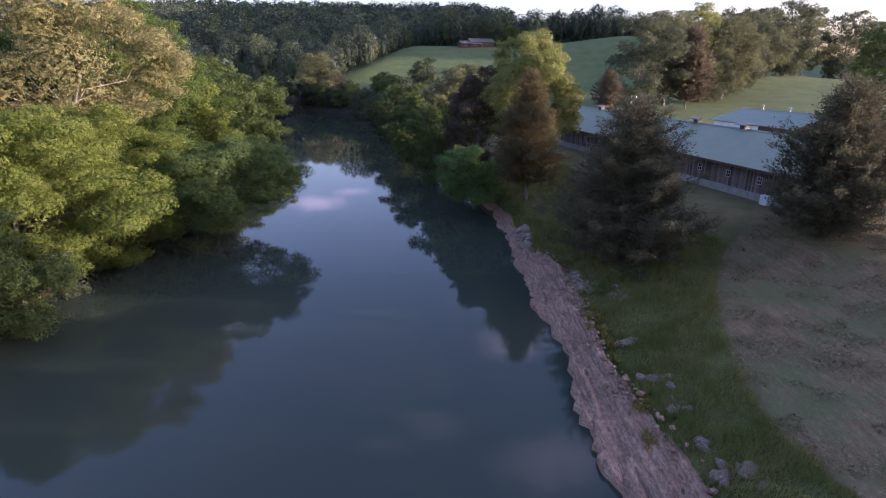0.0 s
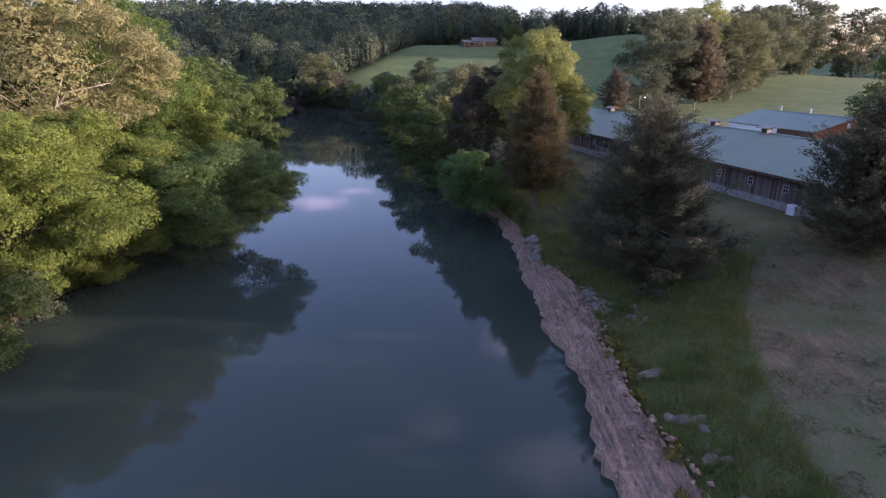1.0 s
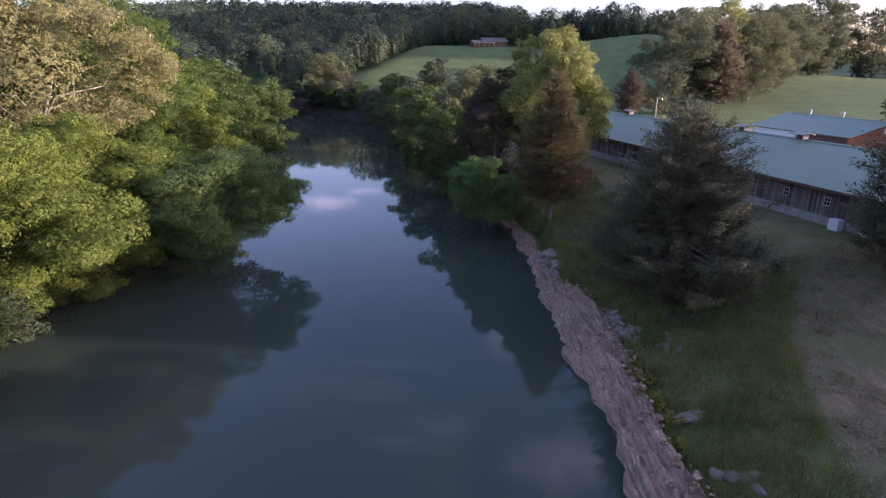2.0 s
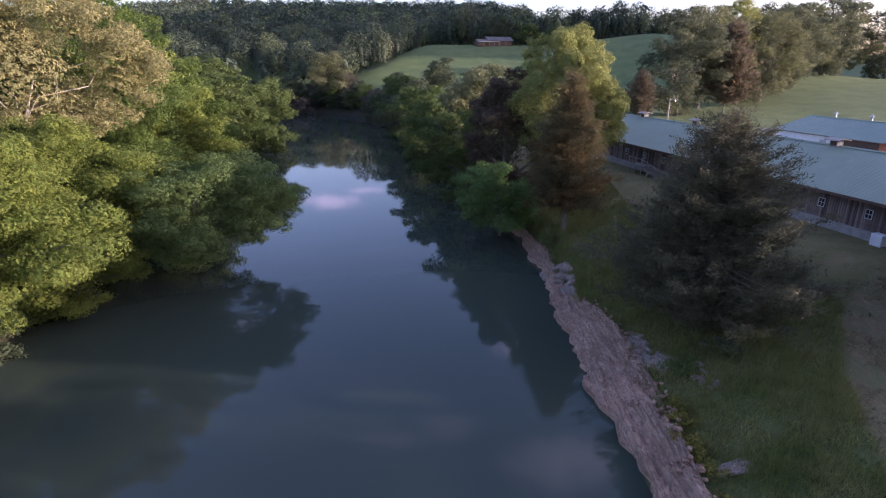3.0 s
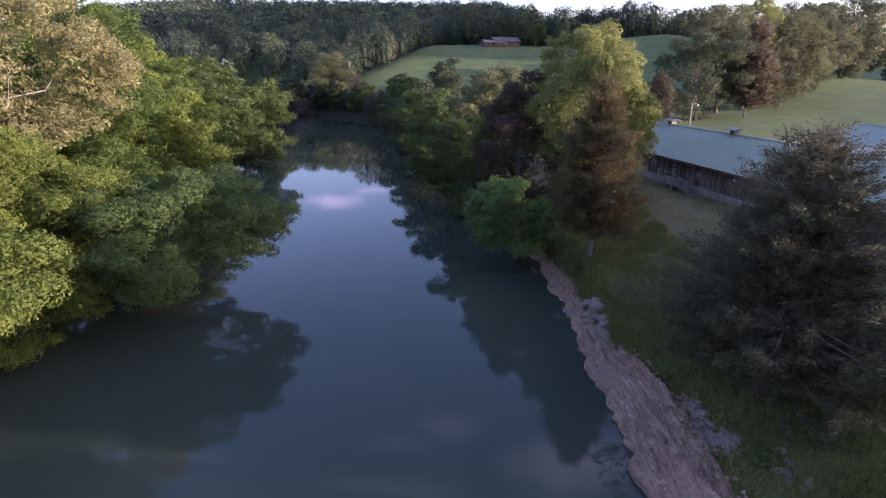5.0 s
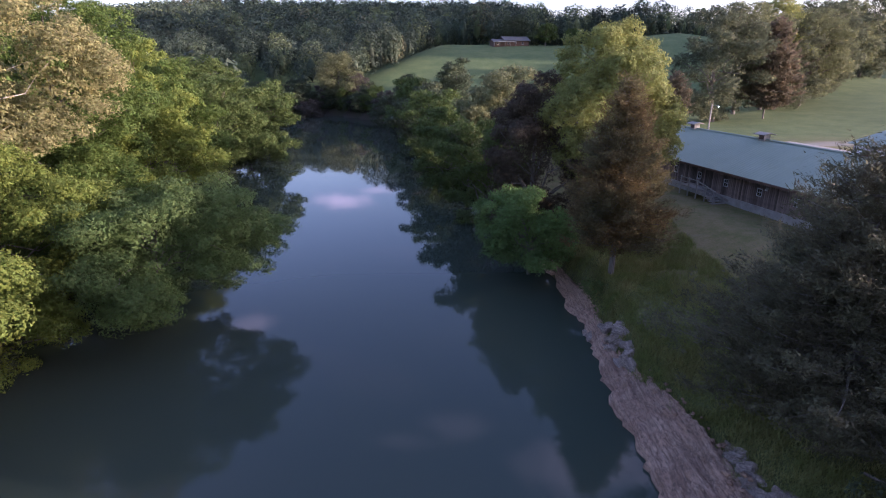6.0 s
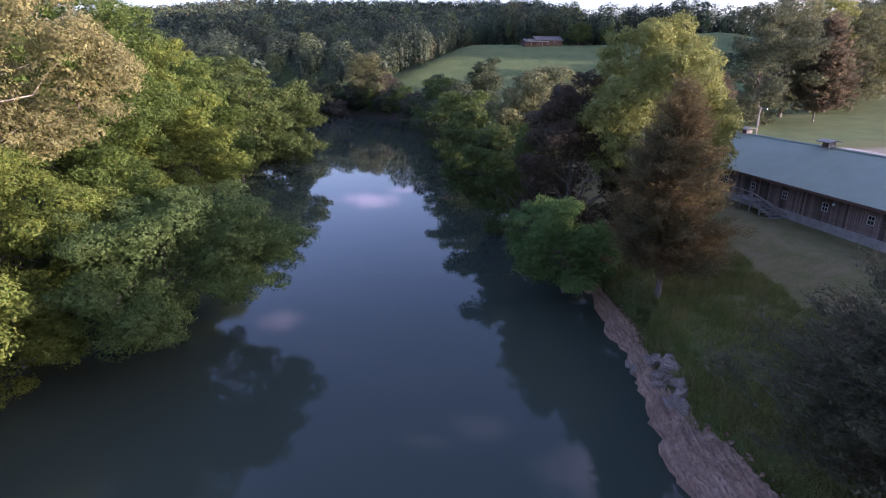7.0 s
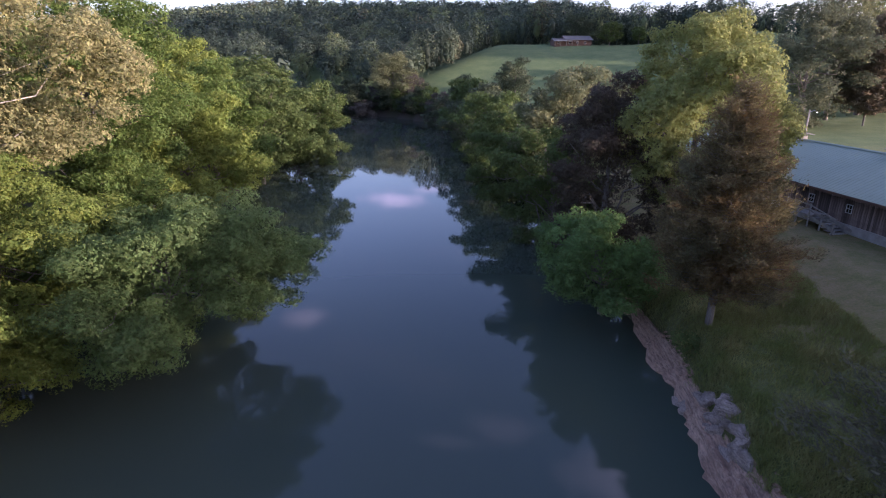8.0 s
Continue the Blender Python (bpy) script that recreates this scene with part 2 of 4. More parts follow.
def plain_material(name, a, b, rough=0.7, metal=0.0, scale=3.0, streak=(1, 1, 1), bump=0.2, per_piece=0.0):
    n = Nodes(name)
    g = n.noise(scale, 5.0, 0.6, n.stretch(*streak))
    c = n.mix(n.ramp(g, 0.3, 0.7), a, b)
    if per_piece:
        r = n.add("ShaderNodeObjectInfo").outputs["Random"]
        hsv = n.add("ShaderNodeHueSaturation")
        n.put(hsv.inputs["Color"], c)
        n.put(hsv.inputs["Value"], n.ramp(r, 0.0, 1.0, 1 - per_piece, 1 + per_piece))
        c = hsv.outputs[0]
    n.surface(c, rough, metal, n.bump(n.noise(scale * 6, 4.0, 0.6, n.stretch(*streak)), bump, 0.01))
    return n.mat


GROUND, WATER = ground_material(), water_material()
ROCK = rock_material("ledge_rock", (0.46, 0.27, 0.18), (0.62, 0.41, 0.29))
BOULDER = rock_material("pale_boulder", (0.36, 0.265, 0.21), (0.56, 0.45, 0.38), 2.0)
BOARDS = plain_material("weathered_boards", (0.032, 0.02, 0.017), (0.25, 0.185, 0.155), 0.85, 0, 1.0, (8, 8, 0.6), 0.4, 0.6)
ROOF = plain_material("green_metal_roof", (0.23, 0.268, 0.185), (0.265, 0.298, 0.212), 0.6, 0.0, 0.5, (1, 1, 1), 0.05)
ROOF_BLUE = plain_material("grey_blue_metal_roof", (0.205, 0.26, 0.2), (0.24, 0.29, 0.225), 0.6, 0.0, 0.5, (1, 1, 1), 0.05)
CONCRETE = plain_material("concrete", (0.22, 0.2, 0.18), (0.35, 0.33, 0.3), 0.9, 0, 1.5, (1, 1, 1), 0.3)
WHITE = plain_material("white_paint", (0.66, 0.66, 0.66), (0.76, 0.76, 0.75), 0.6, 0, 2.0)
GREYWOOD = plain_material("grey_lumber", (0.2, 0.175, 0.15), (0.34, 0.31, 0.27), 0.85, 0, 1.5, (5, 5, 0.8), 0.3, 0.15)
BRICK = plain_material("red_brick", (0.3, 0.115, 0.06), (0.4, 0.16, 0.085), 0.9, 0, 2.5)
DARKWOOD = plain_material("brown_siding", (0.08, 0.045, 0.03), (0.13, 0.075, 0.05), 0.85, 0, 2.0)
SHINGLE = plain_material("grey_shingles", (0.1, 0.095, 0.09), (0.16, 0.15, 0.14), 0.9, 0, 2.0)
METAL = plain_material("galvanised_metal", (0.35, 0.36, 0.37), (0.5, 0.5, 0.5), 0.4, 0.8, 4.0)


def glass_material():
    n = Nodes("window_glass")
    p = n.surface((0.02, 0.025, 0.03), 0.06)
    p.inputs["Coat Weight"].default_value = 0.5
    return n.mat


def lamp_material():
    n = Nodes("lit_lamp")
    e = n.add("ShaderNodeEmission")
    e.inputs["Color"].default_value, e.inputs["Strength"].default_value = (0.9, 0.95, 1.0, 1), 4.0
    n.link(e.outputs[0], n.out.inputs["Surface"])
    return n.mat


TRIM = plain_material("weathered_white_trim", (0.34, 0.32, 0.3), (0.5, 0.48, 0.46), 0.8, 0, 3.0)
GLASS, LAMP = glass_material(), lamp_material()

# ---- the plan: river and ground ----
MID = [(-10, -400, 21), (-13, -120, 20.5), (-13, -40, 20.5), (-13, 0, 20.6), (-13.0, 28, 21.3), (-13.2, 50, 21.1), (-14.2, 64, 21.7),
       (-17.5, 78, 22.3), (-22.5, 100, 23.2), (-32, 145, 24.5), (-46, 188, 24.5), (-66, 220, 25), (-102, 243, 25), (-160, 258, 25), (-420, 250, 25)]


def dense(points, step=6.0):
    """A smooth line of triples through the given ones."""
    p, out = [np.array(q, float) for q in points], []
    for i in range(len(p) - 1):
        a, b, c, d = p[max(i - 1, 0)], p[i], p[i + 1], p[min(i + 2, len(p) - 1)]
        k = max(int(np.hypot(*(c - b)[:2]) / step), 1)
        for j in range(k):
            t = j / k
            out.append(0.5 * (2 * b + (c - a) * t + (2 * a - 5 * b + 4 * c - d) * t ** 2 + (3 * b - a - 3 * c + d) * t ** 3))
    return np.array(out + [p[-1]])


LINE = dense([q for q in MID])


def shore(x, y):
    """Metres from the water's edge (minus: in the river), and the side (1: the right bank)."""
    x, y = np.asarray(x, float), np.asarray(y, float)
    best, side = np.full(x.shape, 1e9), np.ones(x.shape)
    for a, b in zip(LINE[:-1], LINE[1:]):
        ux, uy = b[0] - a[0], b[1] - a[1]
        t = np.clip(((x - a[0]) * ux + (y - a[1]) * uy) / (ux * ux + uy * uy), 0, 1)
        qx, qy = x - a[0] - t * ux, y - a[1] - t * uy
        d = np.hypot(qx, qy) - (a[2] + t * (b[2] - a[2]))
        near = d < best
        best = np.where(near, d, best)
        side = np.where(near, np.where(ux * qy - uy * qx > 0, -1, 1), side)
    return best, side


def ss(a, b, v):
    t = np.clip((np.asarray(v, float) - a) / (b - a), 0, 1)
    return t * t * (3 - 2 * t)


def wave(x, y, s):
    return np.sin(x / s + 1.3 * np.sin(y / (1.7 * s))) * np.cos(y / s + 0.7 * np.sin(x / (1.3 * s)))


def wood_edge(y):
    """Where the woods left of the hilltop meadow end."""
    return np.interp(y, [225, 259, 289, 315, 367, 500], [-40, -44.3, -32.6, -23.3, -13.0, 10.0])


def ground_z(x, y):
    x, y = np.asarray(x, float), np.asarray(y, float)
    d, side = shore(x, y)
    e = d + 10.0 * ss(46, 62, y) * ss(0.0, 2.6, d)
    right = np.interp(e, [-14, -3, -0.6, 0.5, 4, 6, 9, 13, 22, 26, 32, 90], [-3, -1.4, -0.9, 0.1, 1.25, 1.95, 2.8, 3.5, 5.2, 5.8, 6.0, 6.4])
    left = np.interp(d, [-14, -3, -0.3, 0.7, 4, 12, 60], [-3, -1.2, -0.3, 1.3, 2.2, 3.4, 5])
    z = np.where(side > 0, right, left)
    land = ss(1.0, 12.0, d)
    # a wooded ridge far behind the bend, the meadow knoll before it, and, beyond the fields, an unseen range added to
    # shade the far slopes
    out = np.hypot(x, y)
    ridge = np.interp(out, [0, 235, 300, 850, 1000, 2600], [0, 0, 7, 79, 78, 60]) * np.interp(x / np.maximum(y, 1.0), [-0.8, -0.62, -0.45, -0.3, 0.04, 0.1, 0.19, 0.45], [0.5, 0.8, 0.97, 1.0, 1.0, 0.9, 0.72, 0.3]) * ss(120, 240, y)
    knoll = 23.5 * ss(205, 345, y) * ss(190, 105, x) + 7 * ss(150, 330, out) * ss(40, 120, x)
    on = ss(-34, 4, x - wood_edge(y)) * ss(520, 380, y)
    hill = ridge * (1 - on) + np.maximum(knoll, ridge * ss(360, 480, y)) * on
    rise = np.maximum(y - 440, 0)
    hill = hill + (215 + 0.45 * rise) * np.exp(-((x - 720 - 0.75 * rise) / 110) ** 2) * ss(186, 206, y) * ss(860, 760, y)
    z = z + land * (hill + 0.12 * wave(x, y, 5.0) + 0.5 * wave(x, y, 37.0) * ss(30, 90, d))
    pad = ss(14, 9, np.abs((x - 32) * 0.96 + (y - 70) * 0.27)) * ss(40, 30, np.abs((y - 70) * 0.96 - (x - 32) * 0.27))
    return z * (1 - pad) + 6.0 * pad


def gz(x, y):
    return float(ground_z(np.array([x]), np.array([y]))[0])


def mesh_of(name, verts, faces, material, smooth=False):
    me = bpy.data.meshes.new(name)
    verts, faces = np.asarray(verts, np.float32), np.asarray(faces, np.int32)
    k = faces.shape[1]
    me.vertices.add(len(verts))
    me.vertices.foreach_set("co", verts.ravel())
    me.loops.add(faces.size)
    me.loops.foreach_set("vertex_index", faces.ravel())
    me.polygons.add(len(faces))
    me.polygons.foreach_set("loop_start", np.arange(0, faces.size, k, dtype=np.int32))
    if smooth:
        me.polygons.foreach_set("use_smooth", np.ones(len(faces), bool))
    me.materials.append(material)
    me.update(calc_edges=True)
    return me


def part(name, bm, material, parent=None, label="", smooth=False):
    """A bmesh, or a mesh, as one object under its thing."""
    if isinstance(bm, bmesh.types.BMesh):
        me = bpy.data.meshes.new(name)
        if smooth:
            for f in bm.faces:
                f.smooth = True
        bm.to_mesh(me)
        bm.free()
        me.materials.append(material)
    else:
        me = bm
    ob = new(name, me)
    ob.parent = parent
    return tagged(ob, label)


def spaced(lo, hi, fine_lo, fine_hi, fine, grow=1.12):
    """Grid lines, fine in the middle and wider outwards."""
    mid = list(np.arange(fine_lo, fine_hi + fine / 2, fine))
    s, v, up, down = fine, mid[-1], [], []
    while v < hi:
        s *= grow
        v += s
        up.append(min(v, hi))
    s, v = fine, mid[0]
    while v > lo:
        s *= grow
        v -= s
        down.append(max(v, lo))
    return np.array(down[::-1] + mid + up)


def sheet(name, xs, ys, height, material):
    gx, gy = np.meshgrid(xs, ys)
    v = np.stack([gx.ravel(), gy.ravel(), height(gx, gy).ravel()], 1)
    i = np.arange(len(xs) * len(ys)).reshape(len(ys), len(xs))
    f = np.stack([i[:-1, :-1], i[:-1, 1:], i[1:, 1:], i[1:, :-1]], -1).reshape(-1, 4)
    return v, mesh_of(name, v, f, material, True)


gv, gm = sheet("ground", spaced(-2200, 2200, -48, 60, 0.9, 1.08), spaced(-900, 2600, 6, 104, 0.9, 1.055), ground_z, GROUND)
ground = tagged(new("ground", gm), "uneven grassy river banks, mown fields and wooded hill", "ground", kind="structure")
px, py = gv[:, 0], gv[:, 1]
pd, pside = shore(px, py)
# the edge of the cut hay and the short lawn round the buildings
edge = np.interp(py, [0, 16, 20, 23, 29, 37, 44, 48], [18, 16.7, 16.0, 16.2, 17.5, 20.5, 25, 32])
mown = ss(-0.5, 0.5, px - edge + 0.3 * wave(px, py, 1.3)) * ss(49, 45, py)
lawn = ss(11, 15, pd + 9 * ss(52, 66, py)) * (pside > 0) * ss(44, 48, py) * ss(150, 120, py)
meadow = (pside > 0) * ss(110, 140, py)
soil = np.where(pside < 0, ss(30, 2, pd), np.where(py > 90, ss(8.0, 2.0, pd), ss(2.0, -1.0, pd)))
# mask of the painted sunlight: one long pale strip across the back field
sun_streak = ss(3.0, 1.5, np.abs((py - 118) - (px - 60) * 0.16 - 3 * np.sin(px / 40))) * ss(30, 40, px) * 0.8
for key, val in (("mown", mown), ("lawn", lawn), ("meadow", meadow), ("soil", soil), ("sun_streak", sun_streak)):
    gm.attributes.new(key, "FLOAT", "POINT").data.foreach_set("value", np.asarray(val, np.float32))

_, wm = sheet("river_water", np.linspace(-460, 40, 60), np.linspace(-420, 300, 80), lambda x, y: x * 0, WATER)
water = tagged(new("river", wm), "calm dark green river mirroring trees and evening sky", "water", kind="structure")

# the rock shelf along the right bank: layered, broken at the water
def shelf_line():
    out = []
    for a, b in zip(LINE[:-1], LINE[1:]):
        if -30 < a[1] < 82:
            u = np.array([b[0] - a[0], b[1] - a[1]])
            L = np.hypot(*u)
            u /= L
            for j in range(int(L / 0.14)):
                t = j * 0.14 / L
                q = a + t * (b - a)
                out.append((q[0] + u[1] * q[2], q[1] - u[0] * q[2], u[1], -u[0]))
    return np.array(out)


def shelf():
    """Broken beds of stone, stepped along the shore, rubble towards the grass."""
    line = shelf_line()
    ds = np.array([-0.3, -0.14, 0.0, 0.03, 0.07, *np.arange(0.2, 5.6, 0.13)])
    rng = np.random.default_rng(5)
    n = len(line)

    def rough(k, amp):
        knots = np.arange(0, n + k, k)
        return np.interp(np.arange(n), knots, rng.normal(0, amp, len(knots)))
    cut = rough(30, 0.3) + rough(9, 0.24) + rough(3, 0.11)
    v = []
    for i, (x, y, nx, ny) in enumerate(line):
        wide = np.interp(y, [-30, 14, 20, 26, 31, 38, 45, 52, 60, 70, 82], [5, 4.6, 4.2, 3.0, 2.5, 3.3, 3.7, 2.2, 1.2, 0.7, 0.4])
        s_ = i * 0.14
        for d in ds:
            k = d / 5.5
            dd = cut[i] * (1 - k) + d * wide / 5.2
            qx, qy = x + nx * dd, y + ny * dd
            if d <= 0.0:
                z = -0.7 + (d + 0.3) * 1.5
            else:
                lay = noise.noise((s_ * 0.14, dd * 1.1, 3.0)) * 0.5 + noise.noise((s_ * 0.4, dd * 2.6, 7.0)) * 0.34 + noise.noise((s_ * 1.6, dd * 3.4, 9.0)) * 0.16
                z = 0.4 + 0.95 * k + lay * 0.62
                step = 0.17
                fr = z / step - math.floor(z / step)
                z = step * (math.floor(z / step) + min(max((fr - 0.4) / 0.2, 0), 1)) + 0.06 * noise.noise((s_ * 3.0, dd * 6.0, 1.0)) * (0.5 + 1.4 * k)
                z = max(z, 0.12)
                if d < 0.1:
                    z = max(z - 0.12, 0.1)
                if d > 4.8:
                    z -= (d - 4.8) * 1.3
            v.append((qx, qy, z))
    m = len(ds)
    i = np.arange(n * m).reshape(n, m)
    f = np.stack([i[:-1, :-1], i[:-1, 1:], i[1:, 1:], i[1:, :-1]], -1).reshape(-1, 4)
    return mesh_of("rock_shelf", v, f, ROCK)


rock_shelf = tagged(new("rock_shelf", shelf()), "layered brown-grey limestone shelf at the water's edge", "rock ledge", kind="structure")

# ---- plants ----
def unit(v):
    return v / np.maximum(np.linalg.norm(v, axis=1, keepdims=True), 1e-9)


def leaves(points, normals, size, rng, aspect=0.55, droop=0.35, spray=5, wild=0.3):
    """Sprays of pointed leaves, a few round each point."""
    if spray > 1:
        k = len(points) * spray
        points, normals = np.repeat(points, spray, 0), np.repeat(normals, spray, 0)
        points = points + rng.normal(0, size * 0.62, (k, 3)) * np.array([1, 1, 0.6])
    n = len(points)
    normals = unit(normals + rng.normal(0, wild, (n, 3)))
    tip = unit(np.cross(normals, rng.normal(0, 1, (n, 3))))
    tip = unit(tip + np.array([0, 0, -droop]))
    across = unit(np.cross(normals, tip))
    s = size * rng.uniform(0.6, 1.35, (n, 1))
    a, b = points - tip * s * 0.5, points + tip * s * 0.5
    w = across * s * aspect * 0.5
    v = np.stack([a - w, a + w, b], 1).reshape(-1, 3)
    return v, np.arange(n * 3).reshape(n, 3)


def cloud_of(puffs, per_m2, rng, inner=0.25, up=0.25):
    """Points and outward normals on the skins of overlapping puffs (x, y, z, rx, ry, rz)."""
    puffs = np.asarray(puffs, float)
    P, N = [], []
    for k, (x, y, z, rx, ry, rz) in enumerate(puffs):
        area = 4 * math.pi * ((rx * ry) ** 1.6 / 3 + (rx * rz) ** 1.6 / 3 + (ry * rz) ** 1.6 / 3) ** (1 / 1.6)
        n = max(int(area * per_m2), 6)
        q = unit(rng.normal(0, 1, (n, 3)))
        q[:, 2] = np.where((q[:, 2] < -0.35) & (rng.random(n) < 0.5), -q[:, 2], q[:, 2])
        r = np.where(rng.random(n) < inner, rng.uniform(0.45, 0.9, n), rng.normal(1.0, 0.09, n))[:, None]
        p = q * r * np.array([rx, ry, rz]) + np.array([x, y, z])
        keep = np.ones(n, bool)
        for j, c in enumerate(puffs):
            if j != k and abs(c[0] - x) < c[3] + rx and abs(c[1] - y) < c[4] + ry and abs(c[2] - z) < c[5] + rz:
                keep &= (((p - c[:3]) / (c[3:] * 0.72)) ** 2).sum(1) > 1
        P.append(p[keep])
        N.append((q / np.array([rx, ry, rz]))[keep])
    P, N = np.concatenate(P), unit(np.concatenate(N))
    return P, unit(N + np.array([0, 0, up]))


def tube(path, r0, r1, sides=7):
    """Vertices and quads of a tapered limb along the path."""
    path = np.asarray(path, float)
    n = len(path)
    v = []
    for i, p in enumerate(path):
        d = path[min(i + 1, n - 1)] - path[max(i - 1, 0)]
        d = d / np.linalg.norm(d)
        s = np.cross(d, (0.3, 0.9, 0.1) if abs(d[2]) > 0.8 else (0, 0, 1))
        s /= np.linalg.norm(s)
        t = np.cross(d, s)
        r = r0 + (r1 - r0) * i / (n - 1)
        for k in range(sides):
            a = 2 * math.pi * k / sides
            v.append(p + r * (math.cos(a) * s + math.sin(a) * t))
    f = [(i * sides + k, i * sides + (k + 1) % sides, (i + 1) * sides + (k + 1) % sides, (i + 1) * sides + k) for i in range(n - 1) for k in range(sides)]
    return v, f


def wood(rng, height, r, targets, lean=(0, 0), split=0.3, sides=8, limb_r=0.5):
    """Trunk and limbs that reach into the crown."""
    V, F = [], []
    def add(vf):
        o = len(V)
        V.extend(vf[0])
        F.extend([tuple(i + o for i in q) for q in vf[1]])
    bend = rng.normal(0, 0.025 * height, 2)
    def at(t):
        return np.array([lean[0] * t * t + bend[0] * math.sin(t * 3), lean[1] * t * t + bend[1] * math.sin(t * 2.4), height * t - 0.4 * (t == 0)])
    add(tube([at(t) for t in np.linspace(0, 1, 9)], r, r * 0.18, sides))
    for q in targets:
        q = np.asarray(q, float)
        t0 = min(max((q[2] / height) * 0.72 - rng.uniform(0, 0.12), split * 0.6), 0.92)
        a = at(t0)
        m = a * 0.45 + q * 0.55 + np.array([0, 0, 0.12 * np.linalg.norm(q - a)])
        kink = rng.normal(0, 0.05 * np.linalg.norm(q - a), (6, 3))
        kink[0] = kink[5] = 0
        ts = np.linspace(0, 1, 6)[:, None]
        r1 = r * (1 - 0.8 * t0) * limb_r
        add(tube((1 - ts) ** 2 * a + 2 * ts * (1 - ts) * m + ts ** 2 * q + kink, r1, r1 * 0.2, 5))
    return V, F


def broadleaf_puffs(rng, h, base, rad, count, squash=0.7, rx=1.0, lean=(0, 0), ragged=0.5, subs=13, open_to=None):
    """Separate boughs on an egg-shaped crown between base and h, each broken into smaller tufts, with dark gaps between."""
    out, mid, half = [], (h + base) / 2, (h - base) / 2
    n = max(int(count / 2.3), 8)
    for k in range(n):
        u = 1 - 2 * (k + 0.5) / n
        a = k * 2.39996 + rng.uniform(-0.7, 0.7)
        s = math.sqrt(max(1 - u * u, 0)) * (1.08 if u < 0.1 else 0.95)
        br = rad * rng.uniform(0.22, 0.4)
        if open_to and u < 0.45 and math.cos(a - open_to) > 0.35:
            continue
        f = (1.08 - ragged * rng.random() ** 1.5) * 0.84
        t = (mid + u * half) / h
        c = np.array([rad * s * math.cos(a) * f * rx + lean[0] * t, rad * s * math.sin(a) * f + lean[1] * t, mid + u * (half - br * 0.6) * (0.75 + 0.25 * f)])
        way = np.array([math.cos(a) * s, math.sin(a) * s, u * 0.5 + 0.35])
        for j in range(subs):
            q = rng.normal(0, 1, 3) + way * 1.1
            q /= np.linalg.norm(q)
            tr = br * rng.uniform(0.2, 0.43)
            p = c + q * br * rng.uniform(0.45, 1.1) * np.array([1.2, 1.2, 0.75])
            out.append((*p, tr * rng.uniform(1.0, 1.45), tr * rng.uniform(1.0, 1.45), tr * squash))
        out.append((*(c - way * br * 0.2), br * 0.72, br * 0.72, br * 0.5))
    out.append((lean[0] * 0.5, lean[1] * 0.5, mid, rad * 0.48 * rx, rad * 0.48, half * 0.6))
    return out


def cedar_crown(rng, h, base, rad, count, power, size, density):
    """Feathered branches round a stem: narrow needle sprays that fan out along each branch. Leaf triangles and branch tubes."""
    P, D, V, F = [], [], [], []
    lobes = rng.uniform(0, 6.28, 5)
    for k in range(count):
        t = ((k + rng.random()) / count) ** 1.05
        a = k * 2.39996 + rng.uniform(-0.5, 0.5)
        swell = 1 + 0.16 * math.sin(2 * a + lobes[0] + 3 * t) + 0.12 * math.sin(3 * a + lobes[1] - 7 * t) + 0.1 * math.sin(11 * t + lobes[2])
        L = rad * (1 - t) ** power * (0.6 + 0.4 * min(t / 0.18, 1)) * swell * rng.uniform(0.68, 1.12) + 0.25
        z0, rise = base + t * (h - base - 0.3 - 0.3 * L * (t > 0.6)), rng.uniform(0.0, 0.75)
        way, side = np.array([math.cos(a), math.sin(a), 0]), np.array([-math.sin(a), math.cos(a), 0])
        curl = rng.normal(0, 0.16)

        def at(u):
            u = np.asarray(u, float)[:, None]
            return way * L * u * (1 - 0.12 * rise) + side * curl * L * u * u + np.array([0, 0, 1.0]) * (z0 + L * u * u * rise * 0.55 - 0.12 * L * u * (1 - u))
        tv, tf = tube(at(np.linspace(0, 0.9, 5)), 0.01 * L + 0.01, 0.008, 4)
        F += [tuple(i + len(V) for i in q) for q in tf]
        V += list(tv)
        n = max(int(L * density * (0.6 + 0.06 * L)), 14)
        # tufts of sprays strung along the branch, each a small loose plume
        k_ = max(int(L * 3.2), 3)
        tu = 1 - 0.85 * rng.random(k_) ** 1.1
        wide_ = 0.12 + 0.2 * L * (1.15 - tu).clip(0.12, 0.6)
        heart = at(tu) + side * (rng.normal(0, 1, k_) * wide_)[:, None] + np.array([0, 0, 1.0]) * rng.normal(0.05, 0.16, (k_, 1))
        pick = rng.integers(k_, size=n)
        lift_ = unit((way[None] + side * rng.normal(0, 0.6, (k_, 1)) + np.array([0, 0, 1.0]) * rng.uniform(0.2, 0.9, (k_, 1))))[pick]
        p = heart[pick] + lift_ * rng.normal(0, 0.34, (n, 1)) + rng.normal(0, 0.11, (n, 3)) * (0.8 + 0.06 * L)
        d = lift_ + rng.normal(0, 0.42, (n, 3))
        P.append(p)
        D.append(d)
    P, D = np.concatenate(P), unit(np.concatenate(D))
    n = len(P)
    across = unit(np.cross(D, rng.normal(0, 0.55, (n, 3)) + np.array([0, 0, 1.0])))
    s_ = size * rng.uniform(0.6, 1.4, (n, 1)) * np.where(rng.random((n, 1)) < 0.3, 1.5, 0.9)
    w = across * s_ * 0.17
    LV = np.stack([P - D * s_ * 0.45 - w, P - D * s_ * 0.45 + w, P + D * s_ * 0.55], 1).reshape(-1, 3)
    return (LV, np.arange(n * 3).reshape(n, 3)), (V, F)


